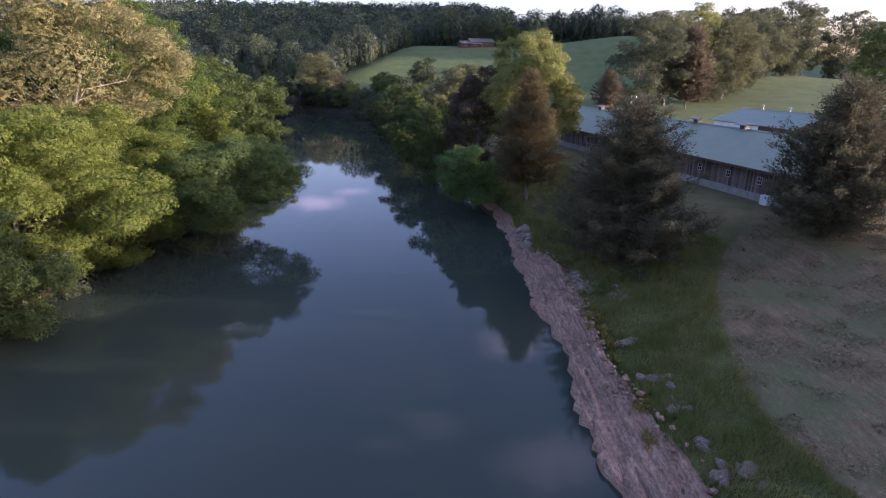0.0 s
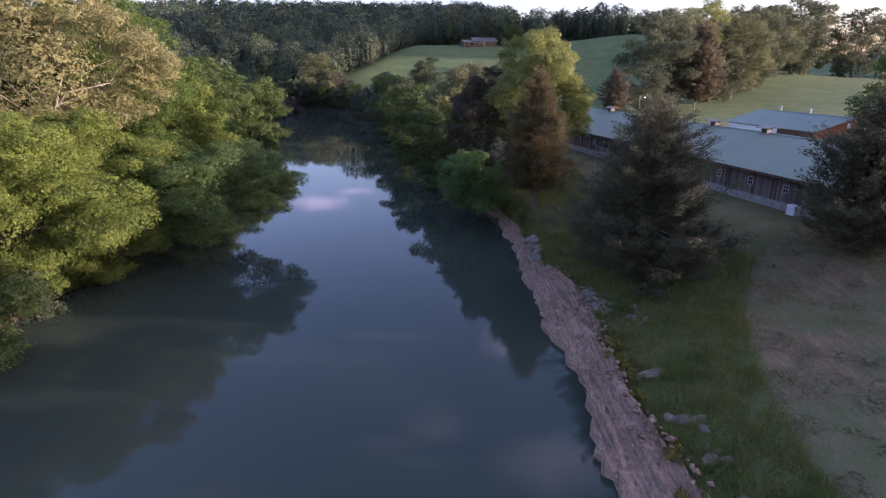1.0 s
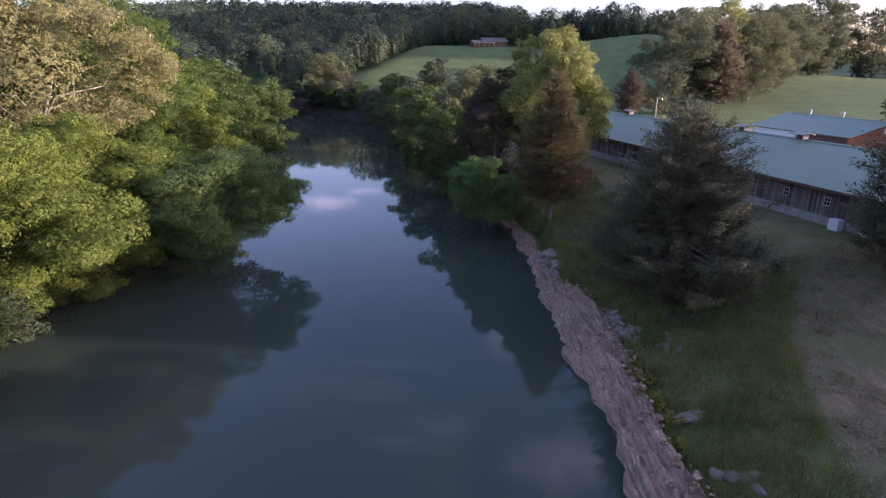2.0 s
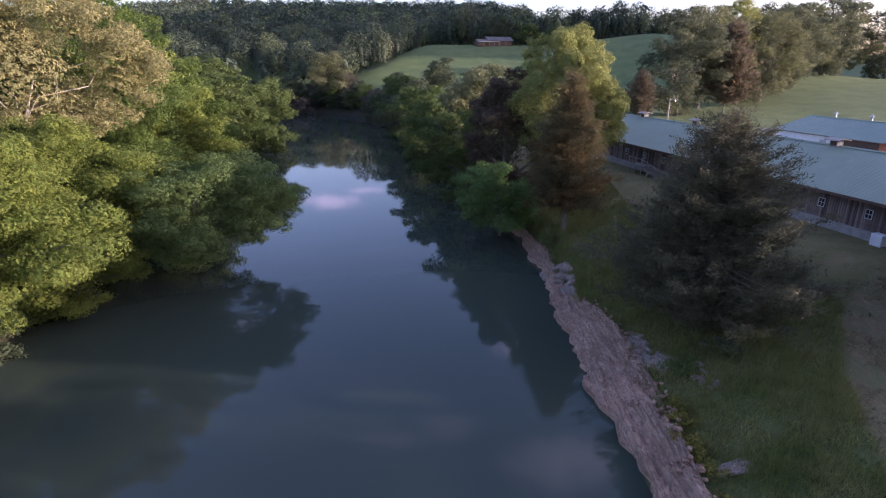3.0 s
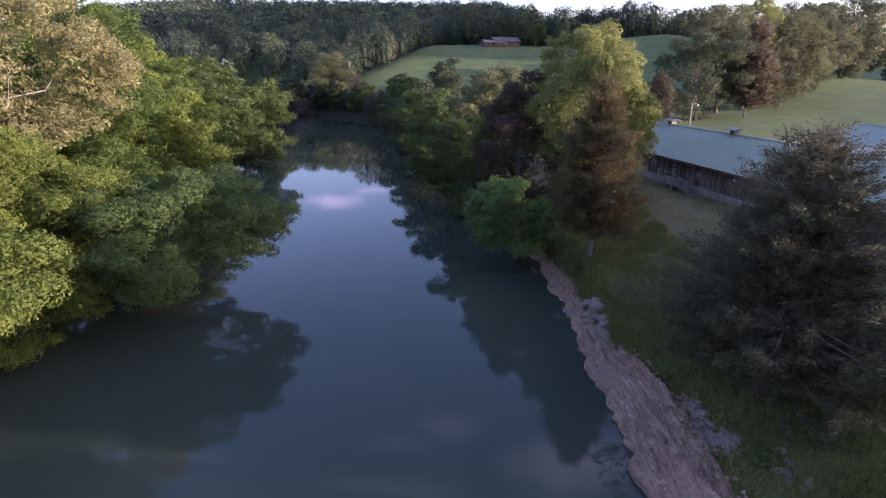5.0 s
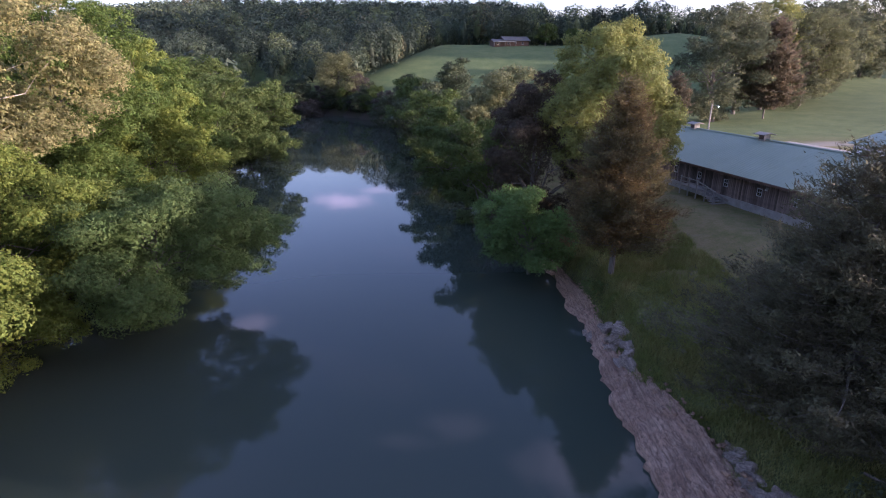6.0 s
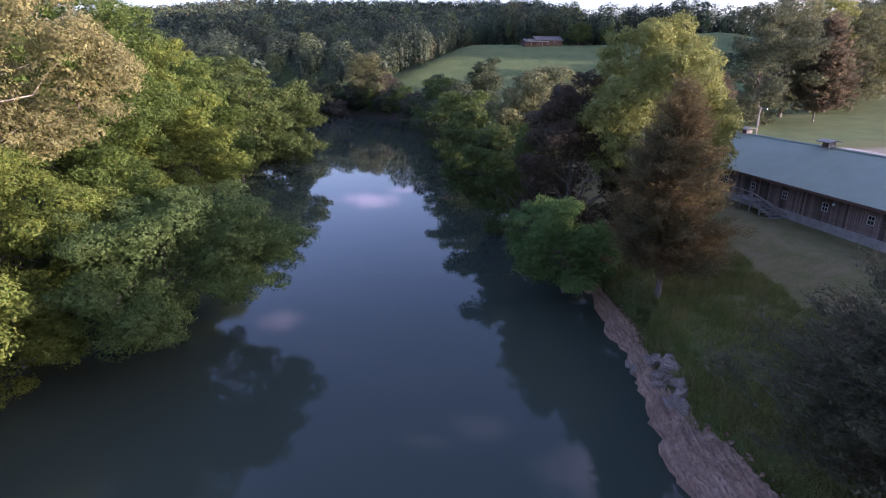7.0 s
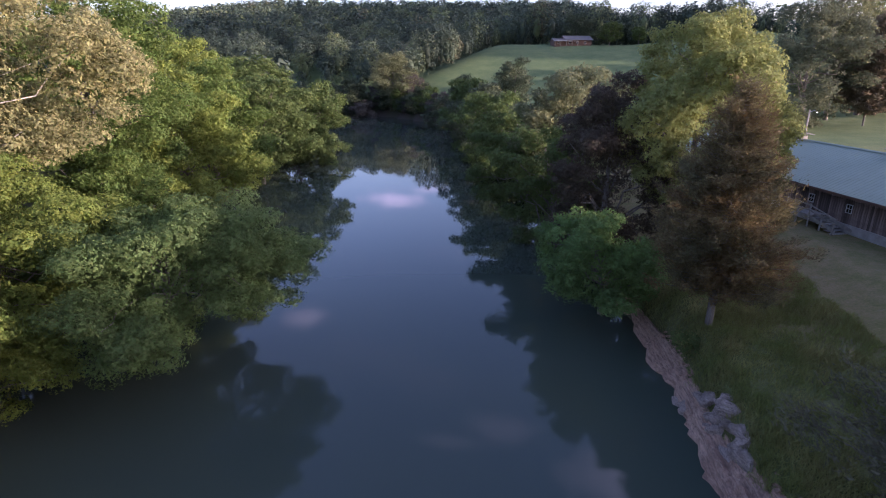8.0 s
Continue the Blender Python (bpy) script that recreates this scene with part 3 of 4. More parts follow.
def plant(name, label, category, puffs, leaf_mat, size, per_m2, seed, trunk=None, bark=None, place=None, turn=0, group="", inner=0.25, droop=0.35, aspect=0.55, limbs=14, lean=(0, 0), up=0.25, limb_r=0.5):
    """A tree: an Empty at its foot with trunk and crown."""
    rng = np.random.default_rng(seed)
    top = tagged(new(name), label, category, group)
    if trunk:
        picks = [p[:3] for p in puffs if p[2] > trunk[0] * 0.25]
        picks = [picks[i] for i in rng.permutation(len(picks))[:limbs]]
        part("trunk", mesh_of("trunk", *wood(rng, trunk[0], trunk[1], picks, lean, limb_r=limb_r), bark or BARK, True), None, top)
    P, N = cloud_of(puffs, per_m2 / 5, rng, inner, up)
    part("crown", mesh_of("crown", *leaves(P, N, size, rng, aspect, droop), leaf_mat), None, top)
    if place:
        top.matrix_basis = pose(place[0], place[1], gz(place[0], place[1]) if len(place) < 3 else place[2], 0, 0, turn)
    return top


def broadleaf(place, h, rad, mat, label, seed, base=2.5, count=46, size=0.42, per_m2=16, name="tree", category="tree", bark=None, group="", rx=1.0, lean=(0, 0), squash=0.75, inner=0.25, trunk_r=None, turn=0, limbs=14, open_to=None, limb_r=0.5, trunk_h=None):
    rng = np.random.default_rng(seed + 1000)
    pf = broadleaf_puffs(rng, h, base, rad, count, squash, rx, lean, open_to=open_to)
    return plant(name, label, category, pf, mat, size, per_m2, seed, (trunk_h or h * 0.82, trunk_r or 0.018 * h + 0.05), bark, place, turn, group, inner, limb_r=limb_r, limbs=limbs, lean=(lean[0] * 0.8, lean[1] * 0.8))


def cedar(place, h, rad, mat, label, seed, base=1.2, count=90, size=0.3, density=90, power=0.8, group="", trunk_r=0.2, lean=(0, 0)):
    rng = np.random.default_rng(seed + 2000)
    top = tagged(new("cedar_tree"), label, "tree", group)
    crown, limbs = cedar_crown(rng, h, base, rad, count, power, size, density)
    V, F = wood(rng, h * 0.93, trunk_r, [], lean)
    F += [tuple(i + len(V) for i in q) for q in limbs[1]]
    part("trunk", mesh_of("trunk", V + limbs[0], F, BARK, True), None, top)
    part("crown", mesh_of("crown", *crown, mat), None, top)
    top.matrix_basis = pose(place[0], place[1], gz(place[0], place[1]))
    return top


# ---- trees on the left bank ----
broadleaf((-34.5, 32.5), 9.5, 5.6, GREEN, "low green willow leaning over the water", 11, base=-1.6, count=44, size=0.19, per_m2=56, lean=(3, 0))
broadleaf((-37.6, 44), 13.6, 8.4, LIME, "yellow-green box elder hanging over the bank in sunlight", 12, base=-2.4, count=58, size=0.2, per_m2=48, lean=(3, 0))
broadleaf((-38.2, 53.5), 13.6, 8.2, LIME, "broad yellow-green tree drooping to the water", 13, base=-2.4, count=58, size=0.2, per_m2=48, lean=(3, 0))
broadleaf((-26.0, 59.5, 1.0), 10.5, 7.6, WILLOW, "dense grey-green tree overhanging the river", 14, base=0.3, count=56, size=0.18, per_m2=64, lean=(1.5, 0))
broadleaf((-32.6, 51.2), 7.4, 4.3, LIME, "low yellow-green tree leaning over the water", 29, base=-0.2, count=40, size=0.18, per_m2=60, lean=(1.5, 0))
broadleaf((-42.5, 60), 24.5, 9.2, BRONZE, "tall sycamore with pale bark and golden young leaves", 15, base=8.5, count=64, size=0.25, per_m2=30, lean=(3.5, 1.5), open_to=-0.95, bark=BARK_PALE, trunk_r=0.34, inner=0.35, limbs=8, limb_r=0.42, trunk_h=15.5)
broadleaf((-47, 82), 27, 9.2, FRESH, "tall full green oak behind the bank", 16, base=3, count=64, size=0.29, per_m2=21)
broadleaf((-38, 70), 13.5, 6.5, FRESH, "fresh green tree on the river bank", 17, base=-1, count=46, size=0.26, per_m2=30)
broadleaf((-41, 80), 12.5, 6.0, LIME, "yellow-green bank tree in evening sun", 18, base=-1, count=46, size=0.28, per_m2=26)
broadleaf((-45, 93), 18, 7.0, LIME, "yellow-green bank tree with drooping boughs", 19, base=-1, count=50, size=0.38, per_m2=16)
broadleaf((-49, 106), 19, 7.5, FRESH, "rounded green tree on the bank", 20, base=-1, count=50, size=0.42, per_m2=14)
broadleaf((-50, 122), 19, 8.0, GREEN, "spreading green tree leaning over the bend", 21, base=-1, count=50, size=0.45, per_m2=12, lean=(4, 0))
broadleaf((-50, 138), 18, 8.5, GREEN, "spreading tree leaning far over the river", 22, base=-1, count=50, size=0.48, per_m2=11, lean=(5, 0))
broadleaf((-56, 98), 21, 7.5, LIME, "sunlit yellow-green tree behind the bank", 23, base=3, count=46, size=0.45, per_m2=12)
broadleaf((-64, 125), 21, 8.0, LIME, "sunlit tall tree above the bend", 24, base=3, count=46, size=0.48, per_m2=11)
broadleaf((-54, 70), 21, 8.0, FRESH, "green tree behind the sycamore", 25, base=3, count=46, size=0.5, per_m2=9)
broadleaf((-52, 48), 20, 9.0, LIME, "yellow-green tree behind the bank", 26, base=2, count=46, size=0.45, per_m2=10)
broadleaf((-66, 150), 19, 8.0, GREEN, "green tree past the bend", 27, base=0, count=46, size=0.5, per_m2=10, lean=(3, 0))
broadleaf((-76, 172), 18, 8.0, DULL, "dull green tree past the bend", 28, base=0, count=46, size=0.5, per_m2=10, lean=(3, 0))

# ---- trees on the right bank ----
broadleaf((4.2, 69.5, 1.2), 8.0, 4.4, MAPLE, "bright green maple leaning over the water", 31, base=0.0, count=44, size=0.2, per_m2=52, lean=(-1.8, 0), squash=0.8)
cedar((10.1, 63.2), 15.6, 5.3, CEDAR_BROWN, "brown-tinged cedar with a bare grey trunk", 32, base=2.4, count=330, size=0.165, density=180, power=0.62, trunk_r=0.24)
broadleaf((12.4, 79), 19.4, 6.2, POPLAR, "tall pale green poplar with sunlit side", 33, base=3, count=84, size=0.23, per_m2=46, squash=1.05)
broadleaf((5.4, 80), 18.6, 5.0, RUSSET, "dark russet tree on the bank", 34, base=0.5, count=64, size=0.22, per_m2=44, squash=1.0)
broadleaf((1.5, 88), 15, 5.2, GREEN, "green tree at the water's edge", 35, base=-1, count=46, size=0.34, per_m2=18, lean=(-2, 0))
broadleaf((3.5, 101), 16, 6.5, FIELD, "light green tree behind the bank", 36, base=1, count=46, size=0.4, per_m2=15)
broadleaf((-1.5, 108), 15.5, 6.5, GREEN, "green tree overhanging the river", 37, base=-1, count=46, size=0.4, per_m2=14, lean=(-2.5, 0))
broadleaf((-5, 126), 16.5, 7.0, GREEN, "dense green tree on the far bank", 38, base=-1, count=46, size=0.45, per_m2=12, lean=(-2.5, 0))
broadleaf((-10, 146), 17.5, 7.5, DULL, "dull green rounded bank tree", 39, base=-1, count=48, size=0.44, per_m2=11, lean=(-2.5, 0))
broadleaf((-14, 168), 18, 7.0, GREEN, "green tree by the bend", 40, base=-1, count=48, size=0.44, per_m2=11, lean=(-2, 0))
broadleaf((-19, 188), 17.5, 6.5, DULL, "dark green tree by the bend", 41, base=-1, count=48, size=0.44, per_m2=11, lean=(-2, 0))
broadleaf((-5, 158), 18, 6.0, DULL, "dark tree behind the bank", 45, base=-1, count=48, size=0.44, per_m2=11)
cedar((16.2, 44.8), 14.6, 7.3, CEDAR, "large dark spreading cedar on the grassy bank", 42, base=0.2, count=340, size=0.16, density=180, power=0.47, trunk_r=0.26)
cedar((30.9, 41), 12.6, 5.9, CEDAR, "dark cedar at the edge of the hay field", 43, base=0.4, count=270, size=0.2, density=125, power=0.5, trunk_r=0.24)
broadleaf((61, 74), 20, 6.5, GREEN, "tall green tree beyond the hay field", 44, base=2, count=56, size=0.4, per_m2=11)
# unseen trees past the right edge, added to shade hay field, bank and water
shade_tree = broadleaf((84, 66), 22, 9, GREEN, "unseen green tree added to shade the hay field and river", 46, base=1.5, count=40, size=0.7, per_m2=2.6, group="trees beyond the hay field")
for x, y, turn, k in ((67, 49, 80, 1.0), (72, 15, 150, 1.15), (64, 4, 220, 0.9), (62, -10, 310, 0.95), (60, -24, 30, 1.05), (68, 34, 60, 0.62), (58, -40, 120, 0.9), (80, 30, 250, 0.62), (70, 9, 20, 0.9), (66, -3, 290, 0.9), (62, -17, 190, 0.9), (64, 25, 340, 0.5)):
    copy_thing(shade_tree, pose(x, y, gz(x, y) - 0.2, 0, 0, turn) @ Matrix.Scale(k, 4))

# ---- trees behind the buildings ----
row = "trees along the back field"
big_a = broadleaf((58, 160), 27, 9.5, DUSK, "large dark tree at the field edge", 51, base=-1, count=70, size=0.44, per_m2=8, group=row)
big_b = cedar((72, 164), 24, 8.0, FIELD_CEDAR, "broad brown cedar at the field edge", 52, base=3.0, count=220, size=0.55, density=45, power=0.42, group=row)
big_c = broadleaf((70, 176), 29, 10, FIELD, "tall dusky olive tree at the field edge", 53, base=1.5, count=70, size=0.44, per_m2=7.5, group=row)
broadleaf((82, 186), 31, 7.5, POPLAR, "tall light green poplar above the field trees", 54, base=3, count=60, size=0.42, per_m2=11)
far_a = broadleaf((122, 224), 29, 10.2, DUSK, "large dark tree far along the field", 55, base=-1, count=60, size=0.62, per_m2=4, group=row)
far_c = broadleaf((133, 236), 28, 9.6, FIELD, "dusky olive tree far along the field", 56, base=1, count=60, size=0.62, per_m2=4, group=row)
for src, x, y, turn, s in ((big_b, 44.5, 150, 40, 0.52), (big_a, 86, 186, 70, 0.95), (big_a, 101, 200, 160, 1.08), (big_c, 108, 222, 200, 0.95),
                           (far_a, 150, 250, 100, 1.08), (far_c, 166, 262, 140, 1.08), (far_a, 186, 262, 300, 1.05), (far_c, 206, 270, 60, 0.95), (far_a, 226, 280, 10, 1.0), (big_c, 95, 190, 310, 0.95)):
    copy_thing(src, pose(x, y, gz(x, y) - 0.2, 0, 0, turn) @ Matrix.Scale(s, 4))


# ---- far woods, too many to count ----
def woods(name, label, pts, hs, seed, count=150, size=1.25, mat=WOODS):
    """Many rounded crowns in one mesh: leaf sprays on lobed domes, each crown with a tone of its own."""
    rng = np.random.default_rng(seed)
    protos = []
    for k in range(9):
        r = rng.uniform(0.26, 0.36)
        pf = [(0, 0, 0.6, r * 0.9, r * 0.9, 0.3), (0, 0, 0.3, r * 0.75, r * 0.75, 0.26)]
        for j in range(15):
            u = 0.97 - 1.5 * (j + 0.5) / 15
            a, s = j * 2.39996 + rng.uniform(-0.4, 0.4), math.sqrt(1 - u * u)
            q = rng.uniform(0.28, 0.46) * r
            pf.append((r * s * math.cos(a) * 0.85, r * s * math.sin(a) * 0.85, 0.62 + 0.3 * u, q, q, q * 0.9))
        P, N = cloud_of(pf, 4200, rng, 0.0, 0.45)
        protos.append((P, N))
    ball = bmesh.new()
    bmesh.ops.create_icosphere(ball, subdivisions=1, radius=1.0)
    egg, egg_faces = np.array([v.co[:] for v in ball.verts]), np.array([[v.index for v in f.verts] for f in ball.faces])
    ball.free()
    feet = ground_z(np.array([p[0] for p in pts]), np.array([p[1] for p in pts]))
    V, F, T, o = [], [], [], 0
    for (x, y), h, z in zip(pts, hs, feet):
        P, N = protos[rng.integers(9)]
        a = rng.uniform(0, 6.28)
        turn_ = np.array([[math.cos(a), -math.sin(a), 0], [math.sin(a), math.cos(a), 0], [0, 0, 1]])
        size_ = np.array([h, h, h]) * np.array([rng.uniform(0.85, 1.15)] * 2 + [1.12])
        at = np.array([x, y, z - 0.3])
        # boughs hidden among the neighbours carry fewer leaves
        side_ = N @ turn_.T
        i = np.flatnonzero((side_[:, 2] > 0.1) | (side_[:, 1] < 0.15) & (side_[:, 2] > -0.45) | (rng.random(len(P)) < 0.15))
        i = rng.permutation(i)[:count]
        P, N = P[i], N[i]
        v, f = leaves((P * size_) @ turn_.T + at, N @ turn_.T, size * h / 16, rng, 0.8, 0.2, 1, 0.12)
        heart = egg * np.array([0.9, 0.9, 1.0]) * rng.uniform(0.11, 0.13) * size_ * np.array([1, 1, 2.2]) + np.array([0, 0, 0.42]) * size_ + at
        V += [v, heart]
        F += [f + o, egg_faces + o + len(v)]
        T.append(np.full(len(v) + len(heart), rng.random()))
        o += len(v) + len(heart)
    me = mesh_of(name, np.concatenate(V), np.concatenate(F), mat)
    me.attributes.new("tone", "FLOAT", "POINT").data.foreach_set("value", np.concatenate(T).astype(np.float32))
    return tagged(new(name, me), label, "woods", kind="stuff")


def scatter(x0, x1, y0, y1, step, seed, keep):
    rng = np.random.default_rng(seed)
    gx, gy = np.meshgrid(np.arange(x0, x1, step), np.arange(y0, y1, step))
    gx, gy = gx + rng.uniform(-0.42, 0.42, gx.shape) * step, gy + rng.uniform(-0.42, 0.42, gy.shape) * step
    gx, gy = gx.ravel(), gy.ravel()
    ok = keep(gx, gy)
    return np.stack([gx[ok], gy[ok]], 1), rng


def in_meadow(x, y):
    """The open grass slope under the far house and the back field."""
    left = wood_edge(y)
    slope = (x > left) & (x < 120) & (y < 352)
    return slope | ((x > 40) & (y < 262 + 0.12 * (x - 60)) & (x < 330))


def bearing_ok(x, y, lo=-62, hi=52):
    b = np.degrees(np.arctan2(x, y))
    return (b > lo) & (b < hi)


def wooded(x, y):
    d, side = shore(x, y)
    return (d > 4) & ~in_meadow(x, y) & (side > 0) & bearing_ok(x, y, -50, 52) & (np.hypot(x, y) < 900)


pts, rng = scatter(-420, 420, 225, 440, 9.0, 61, lambda x, y: wooded(x, y) & (np.hypot(x, y) < 400) & (x < 0.62 * y))
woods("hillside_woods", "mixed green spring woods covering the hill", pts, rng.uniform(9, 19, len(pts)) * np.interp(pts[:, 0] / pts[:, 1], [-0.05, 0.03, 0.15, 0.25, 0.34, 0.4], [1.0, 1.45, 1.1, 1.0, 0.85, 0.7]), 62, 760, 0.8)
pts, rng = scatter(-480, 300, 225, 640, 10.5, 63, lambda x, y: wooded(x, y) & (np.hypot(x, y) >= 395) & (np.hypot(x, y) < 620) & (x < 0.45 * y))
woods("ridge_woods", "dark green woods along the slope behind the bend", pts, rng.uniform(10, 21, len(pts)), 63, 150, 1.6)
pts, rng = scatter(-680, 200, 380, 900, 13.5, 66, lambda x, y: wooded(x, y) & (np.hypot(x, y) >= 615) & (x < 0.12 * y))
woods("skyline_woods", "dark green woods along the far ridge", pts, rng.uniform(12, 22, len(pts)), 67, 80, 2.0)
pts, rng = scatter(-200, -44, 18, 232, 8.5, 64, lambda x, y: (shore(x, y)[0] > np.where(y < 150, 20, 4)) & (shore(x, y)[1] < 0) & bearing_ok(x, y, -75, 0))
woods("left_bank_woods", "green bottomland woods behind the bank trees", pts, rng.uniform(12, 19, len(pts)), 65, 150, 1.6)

# ---- trees at the bend ----
broadleaf((-56, 250), 20, 9.5, FIELD, "tall tree with sunlit yellow-green top at the bend", 71, base=0, count=60, size=0.46, per_m2=9)
broadleaf((-74, 248), 17, 8, DULL, "dark tree at the bend", 72, base=-1, count=50, size=0.42, per_m2=12)
broadleaf((-86, 252), 16, 8, DULL, "dark round tree past the bend", 73, base=-1, count=50, size=0.42, per_m2=12)
broadleaf((-47, 246), 10, 5, BRUSH, "grey-brown brush on the bank at the bend", 74, base=-1, count=40, size=0.34, per_m2=14)
broadleaf((-66, 240), 9, 5, BRUSH, "brown thicket at the water's edge", 75, base=-1, count=40, size=0.34, per_m2=14)

broadleaf((-29, 206), 12, 5, DULL, "low green brush on the bank", 76, base=-1, count=40, size=0.5, per_m2=7)
for k, q in enumerate([q for q in LINE if 196 < q[1] < 250 and q[0] > -110]):
    j = int(np.argmin(np.abs(LINE - q).sum(1)))
    u = LINE[j + 1][:2] - LINE[j - 1][:2]
    u = u / np.hypot(*u)
    x, y = q[0] + u[1] * (q[2] + 2.2), q[1] - u[0] * (q[2] + 2.2)
    if k % 3 < 2 or x > -46:
        broadleaf((x, y), 5.5 + 1.2 * (k % 4) + (x > -46) * 1.5, 3.8, (DULL, BRUSH, GREEN)[k % 3], "low brush along the water at the bend", 120 + k, base=-1.2, count=24, size=0.5, per_m2=7, name="shrub", category="shrub", trunk_r=0.08, limbs=6)
for k, x in enumerate((-60, -55.5, -51, -47, -43, -39, -35.5)):
    y = next(v for v in range(215, 262) if shore(np.array([x]), np.array([v]))[0][0] > 1.5 and shore(np.array([x]), np.array([v + 4]))[0][0] > 3)
    broadleaf((x, y), 6.5 + 1.4 * (k % 3), 4.2, (DULL, FIELD, GREEN)[k % 3], "low brush along the water at the bend", 150 + k, base=-1.4, count=26, size=0.45, per_m2=9, name="shrub", category="shrub", trunk_r=0.08, limbs=6)
for k, y in enumerate((30, 36.5, 41, 46, 50.5, 64, 69, 75, 84)):
    x = -34.0 - 0.5 * (k % 2) - max(y - 60, 0) * 0.14
    broadleaf((x, y), 4.2 + 0.5 * (k % 3), 2.9, (GREEN, DULL, DULL)[k % 3], "drooping green shrub on the cut bank", 90 + k, base=-1.6, count=26, size=0.27, per_m2=22, name="shrub", category="shrub", lean=(1.6, 0), trunk_r=0.08, limbs=8)

# ---- buildings ----
def box(bm, x0, x1, y0, y1, z0, z1, bevel=0.0):
    made = bmesh.ops.create_cube(bm, size=1.0, matrix=Matrix.Translation(((x0 + x1) / 2, (y0 + y1) / 2, (z0 + z1) / 2)) @ Matrix.Diagonal((x1 - x0, y1 - y0, z1 - z0, 1)))
    if bevel:
        es = list({e for v in made["verts"] for e in v.link_edges})
        bmesh.ops.bevel(bm, geom=es, offset=bevel, segments=1, affect="EDGES")
    return bm


def block(name, dims, material, parent=None, label="", bevel=0.0):
    return part(name, box(bmesh.new(), *dims, bevel), material, parent, label)


def prism(bm, profile, x0, x1):
    """A closed profile of (y, z) drawn out along x."""
    a = [bm.verts.new((x0, y, z)) for y, z in profile]
    b = [bm.verts.new((x1, y, z)) for y, z in profile]
    n = len(profile)
    for i in range(n):
        bm.faces.new((a[i], a[(i + 1) % n], b[(i + 1) % n], b[i]))
    bm.faces.new(a[::-1])
    bm.faces.new(b)
    bmesh.ops.recalc_face_normals(bm, faces=bm.faces)
    return bm


def ribbed(bm, x0, x1, ya, za, yb, zb, rib):
    """One sheet-metal slope from eave (ya, za) to ridge (yb, zb), bent into low ribs."""
    xs = [(x0, 0.0)]
    x = x0 + 0.1
    while x < x1 - 0.1:
        xs += [(x, 0.0), (x + 0.015, 0.022), (x + 0.055, 0.022), (x + 0.07, 0.0)]
        x += rib
    xs.append((x1, 0.0))
    up = [(bm.verts.new((x, ya, za + 0.08 + e)), bm.verts.new((x, yb, zb + 0.08 + e))) for x, e in xs]
    low = [bm.verts.new(p) for p in ((x0, ya, za), (x1, ya, za), (x1, yb, zb), (x0, yb, zb))]
    for (a, b), (c, d) in zip(up[:-1], up[1:]):
        bm.faces.new((a, c, d, b))
    bm.faces.new(low[::-1])
    bm.faces.new((low[0], low[1], *[p[0] for p in up[::-1]]))
    bm.faces.new((low[2], low[3], *[p[1] for p in up]))
    bm.faces.new((low[3], low[0], up[0][0], up[0][1]))
    bm.faces.new((low[1], low[2], up[-1][1], up[-1][0]))
    bmesh.ops.recalc_face_normals(bm, faces=bm.faces)
    return bm


def gable_roof(name, x0, x1, y0, y1, eave, ridge, over, material, parent, rib=0.45):
    """Two sheet-metal slopes with raised ribs and a ridge cap."""
    mid = (y0 + y1) / 2
    for ya in (y0 - over, y1 + over):
        part(name, ribbed(bmesh.new(), x0, x1, ya, eave, mid, ridge, rib), material, parent)
    part("ridge_cap", prism(bmesh.new(), [(mid - 0.2, ridge + 0.07), (mid, ridge + 0.17), (mid + 0.2, ridge + 0.07)], x0, x1), material, parent)


def window(parent, x, z, w=0.62, h=0.84, y=-0.03):
    f = part("window", box(bmesh.new(), x - w / 2, x + w / 2, y, y + 0.05, z - h / 2, z + h / 2), GLASS, parent, "small white-framed window")
    for nm, d in (("stile", (x - w / 2 - 0.05, x - w / 2, y - 0.04, y + 0.05, z - h / 2 - 0.05, z + h / 2 + 0.05)), ("stile", (x + w / 2, x + w / 2 + 0.05, y - 0.04, y + 0.05, z - h / 2 - 0.05, z + h / 2 + 0.05)),
                  ("head", (x - w / 2, x + w / 2, y - 0.04, y + 0.05, z + h / 2, z + h / 2 + 0.05)), ("sill", (x - w / 2, x + w / 2, y - 0.06, y + 0.05, z - h / 2 - 0.05, z - h / 2)),
                  ("meeting_rail", (x - w / 2, x + w / 2, y - 0.03, y - 0.003, z - 0.025, z + 0.025)), ("muntin", (x - 0.015, x + 0.015, y - 0.025, y - 0.003, z - h / 2, z - 0.025)), ("muntin", (x - 0.015, x + 0.015, y - 0.025, y - 0.003, z + 0.025, z + h / 2))):
        block(nm, d, TRIM, f)


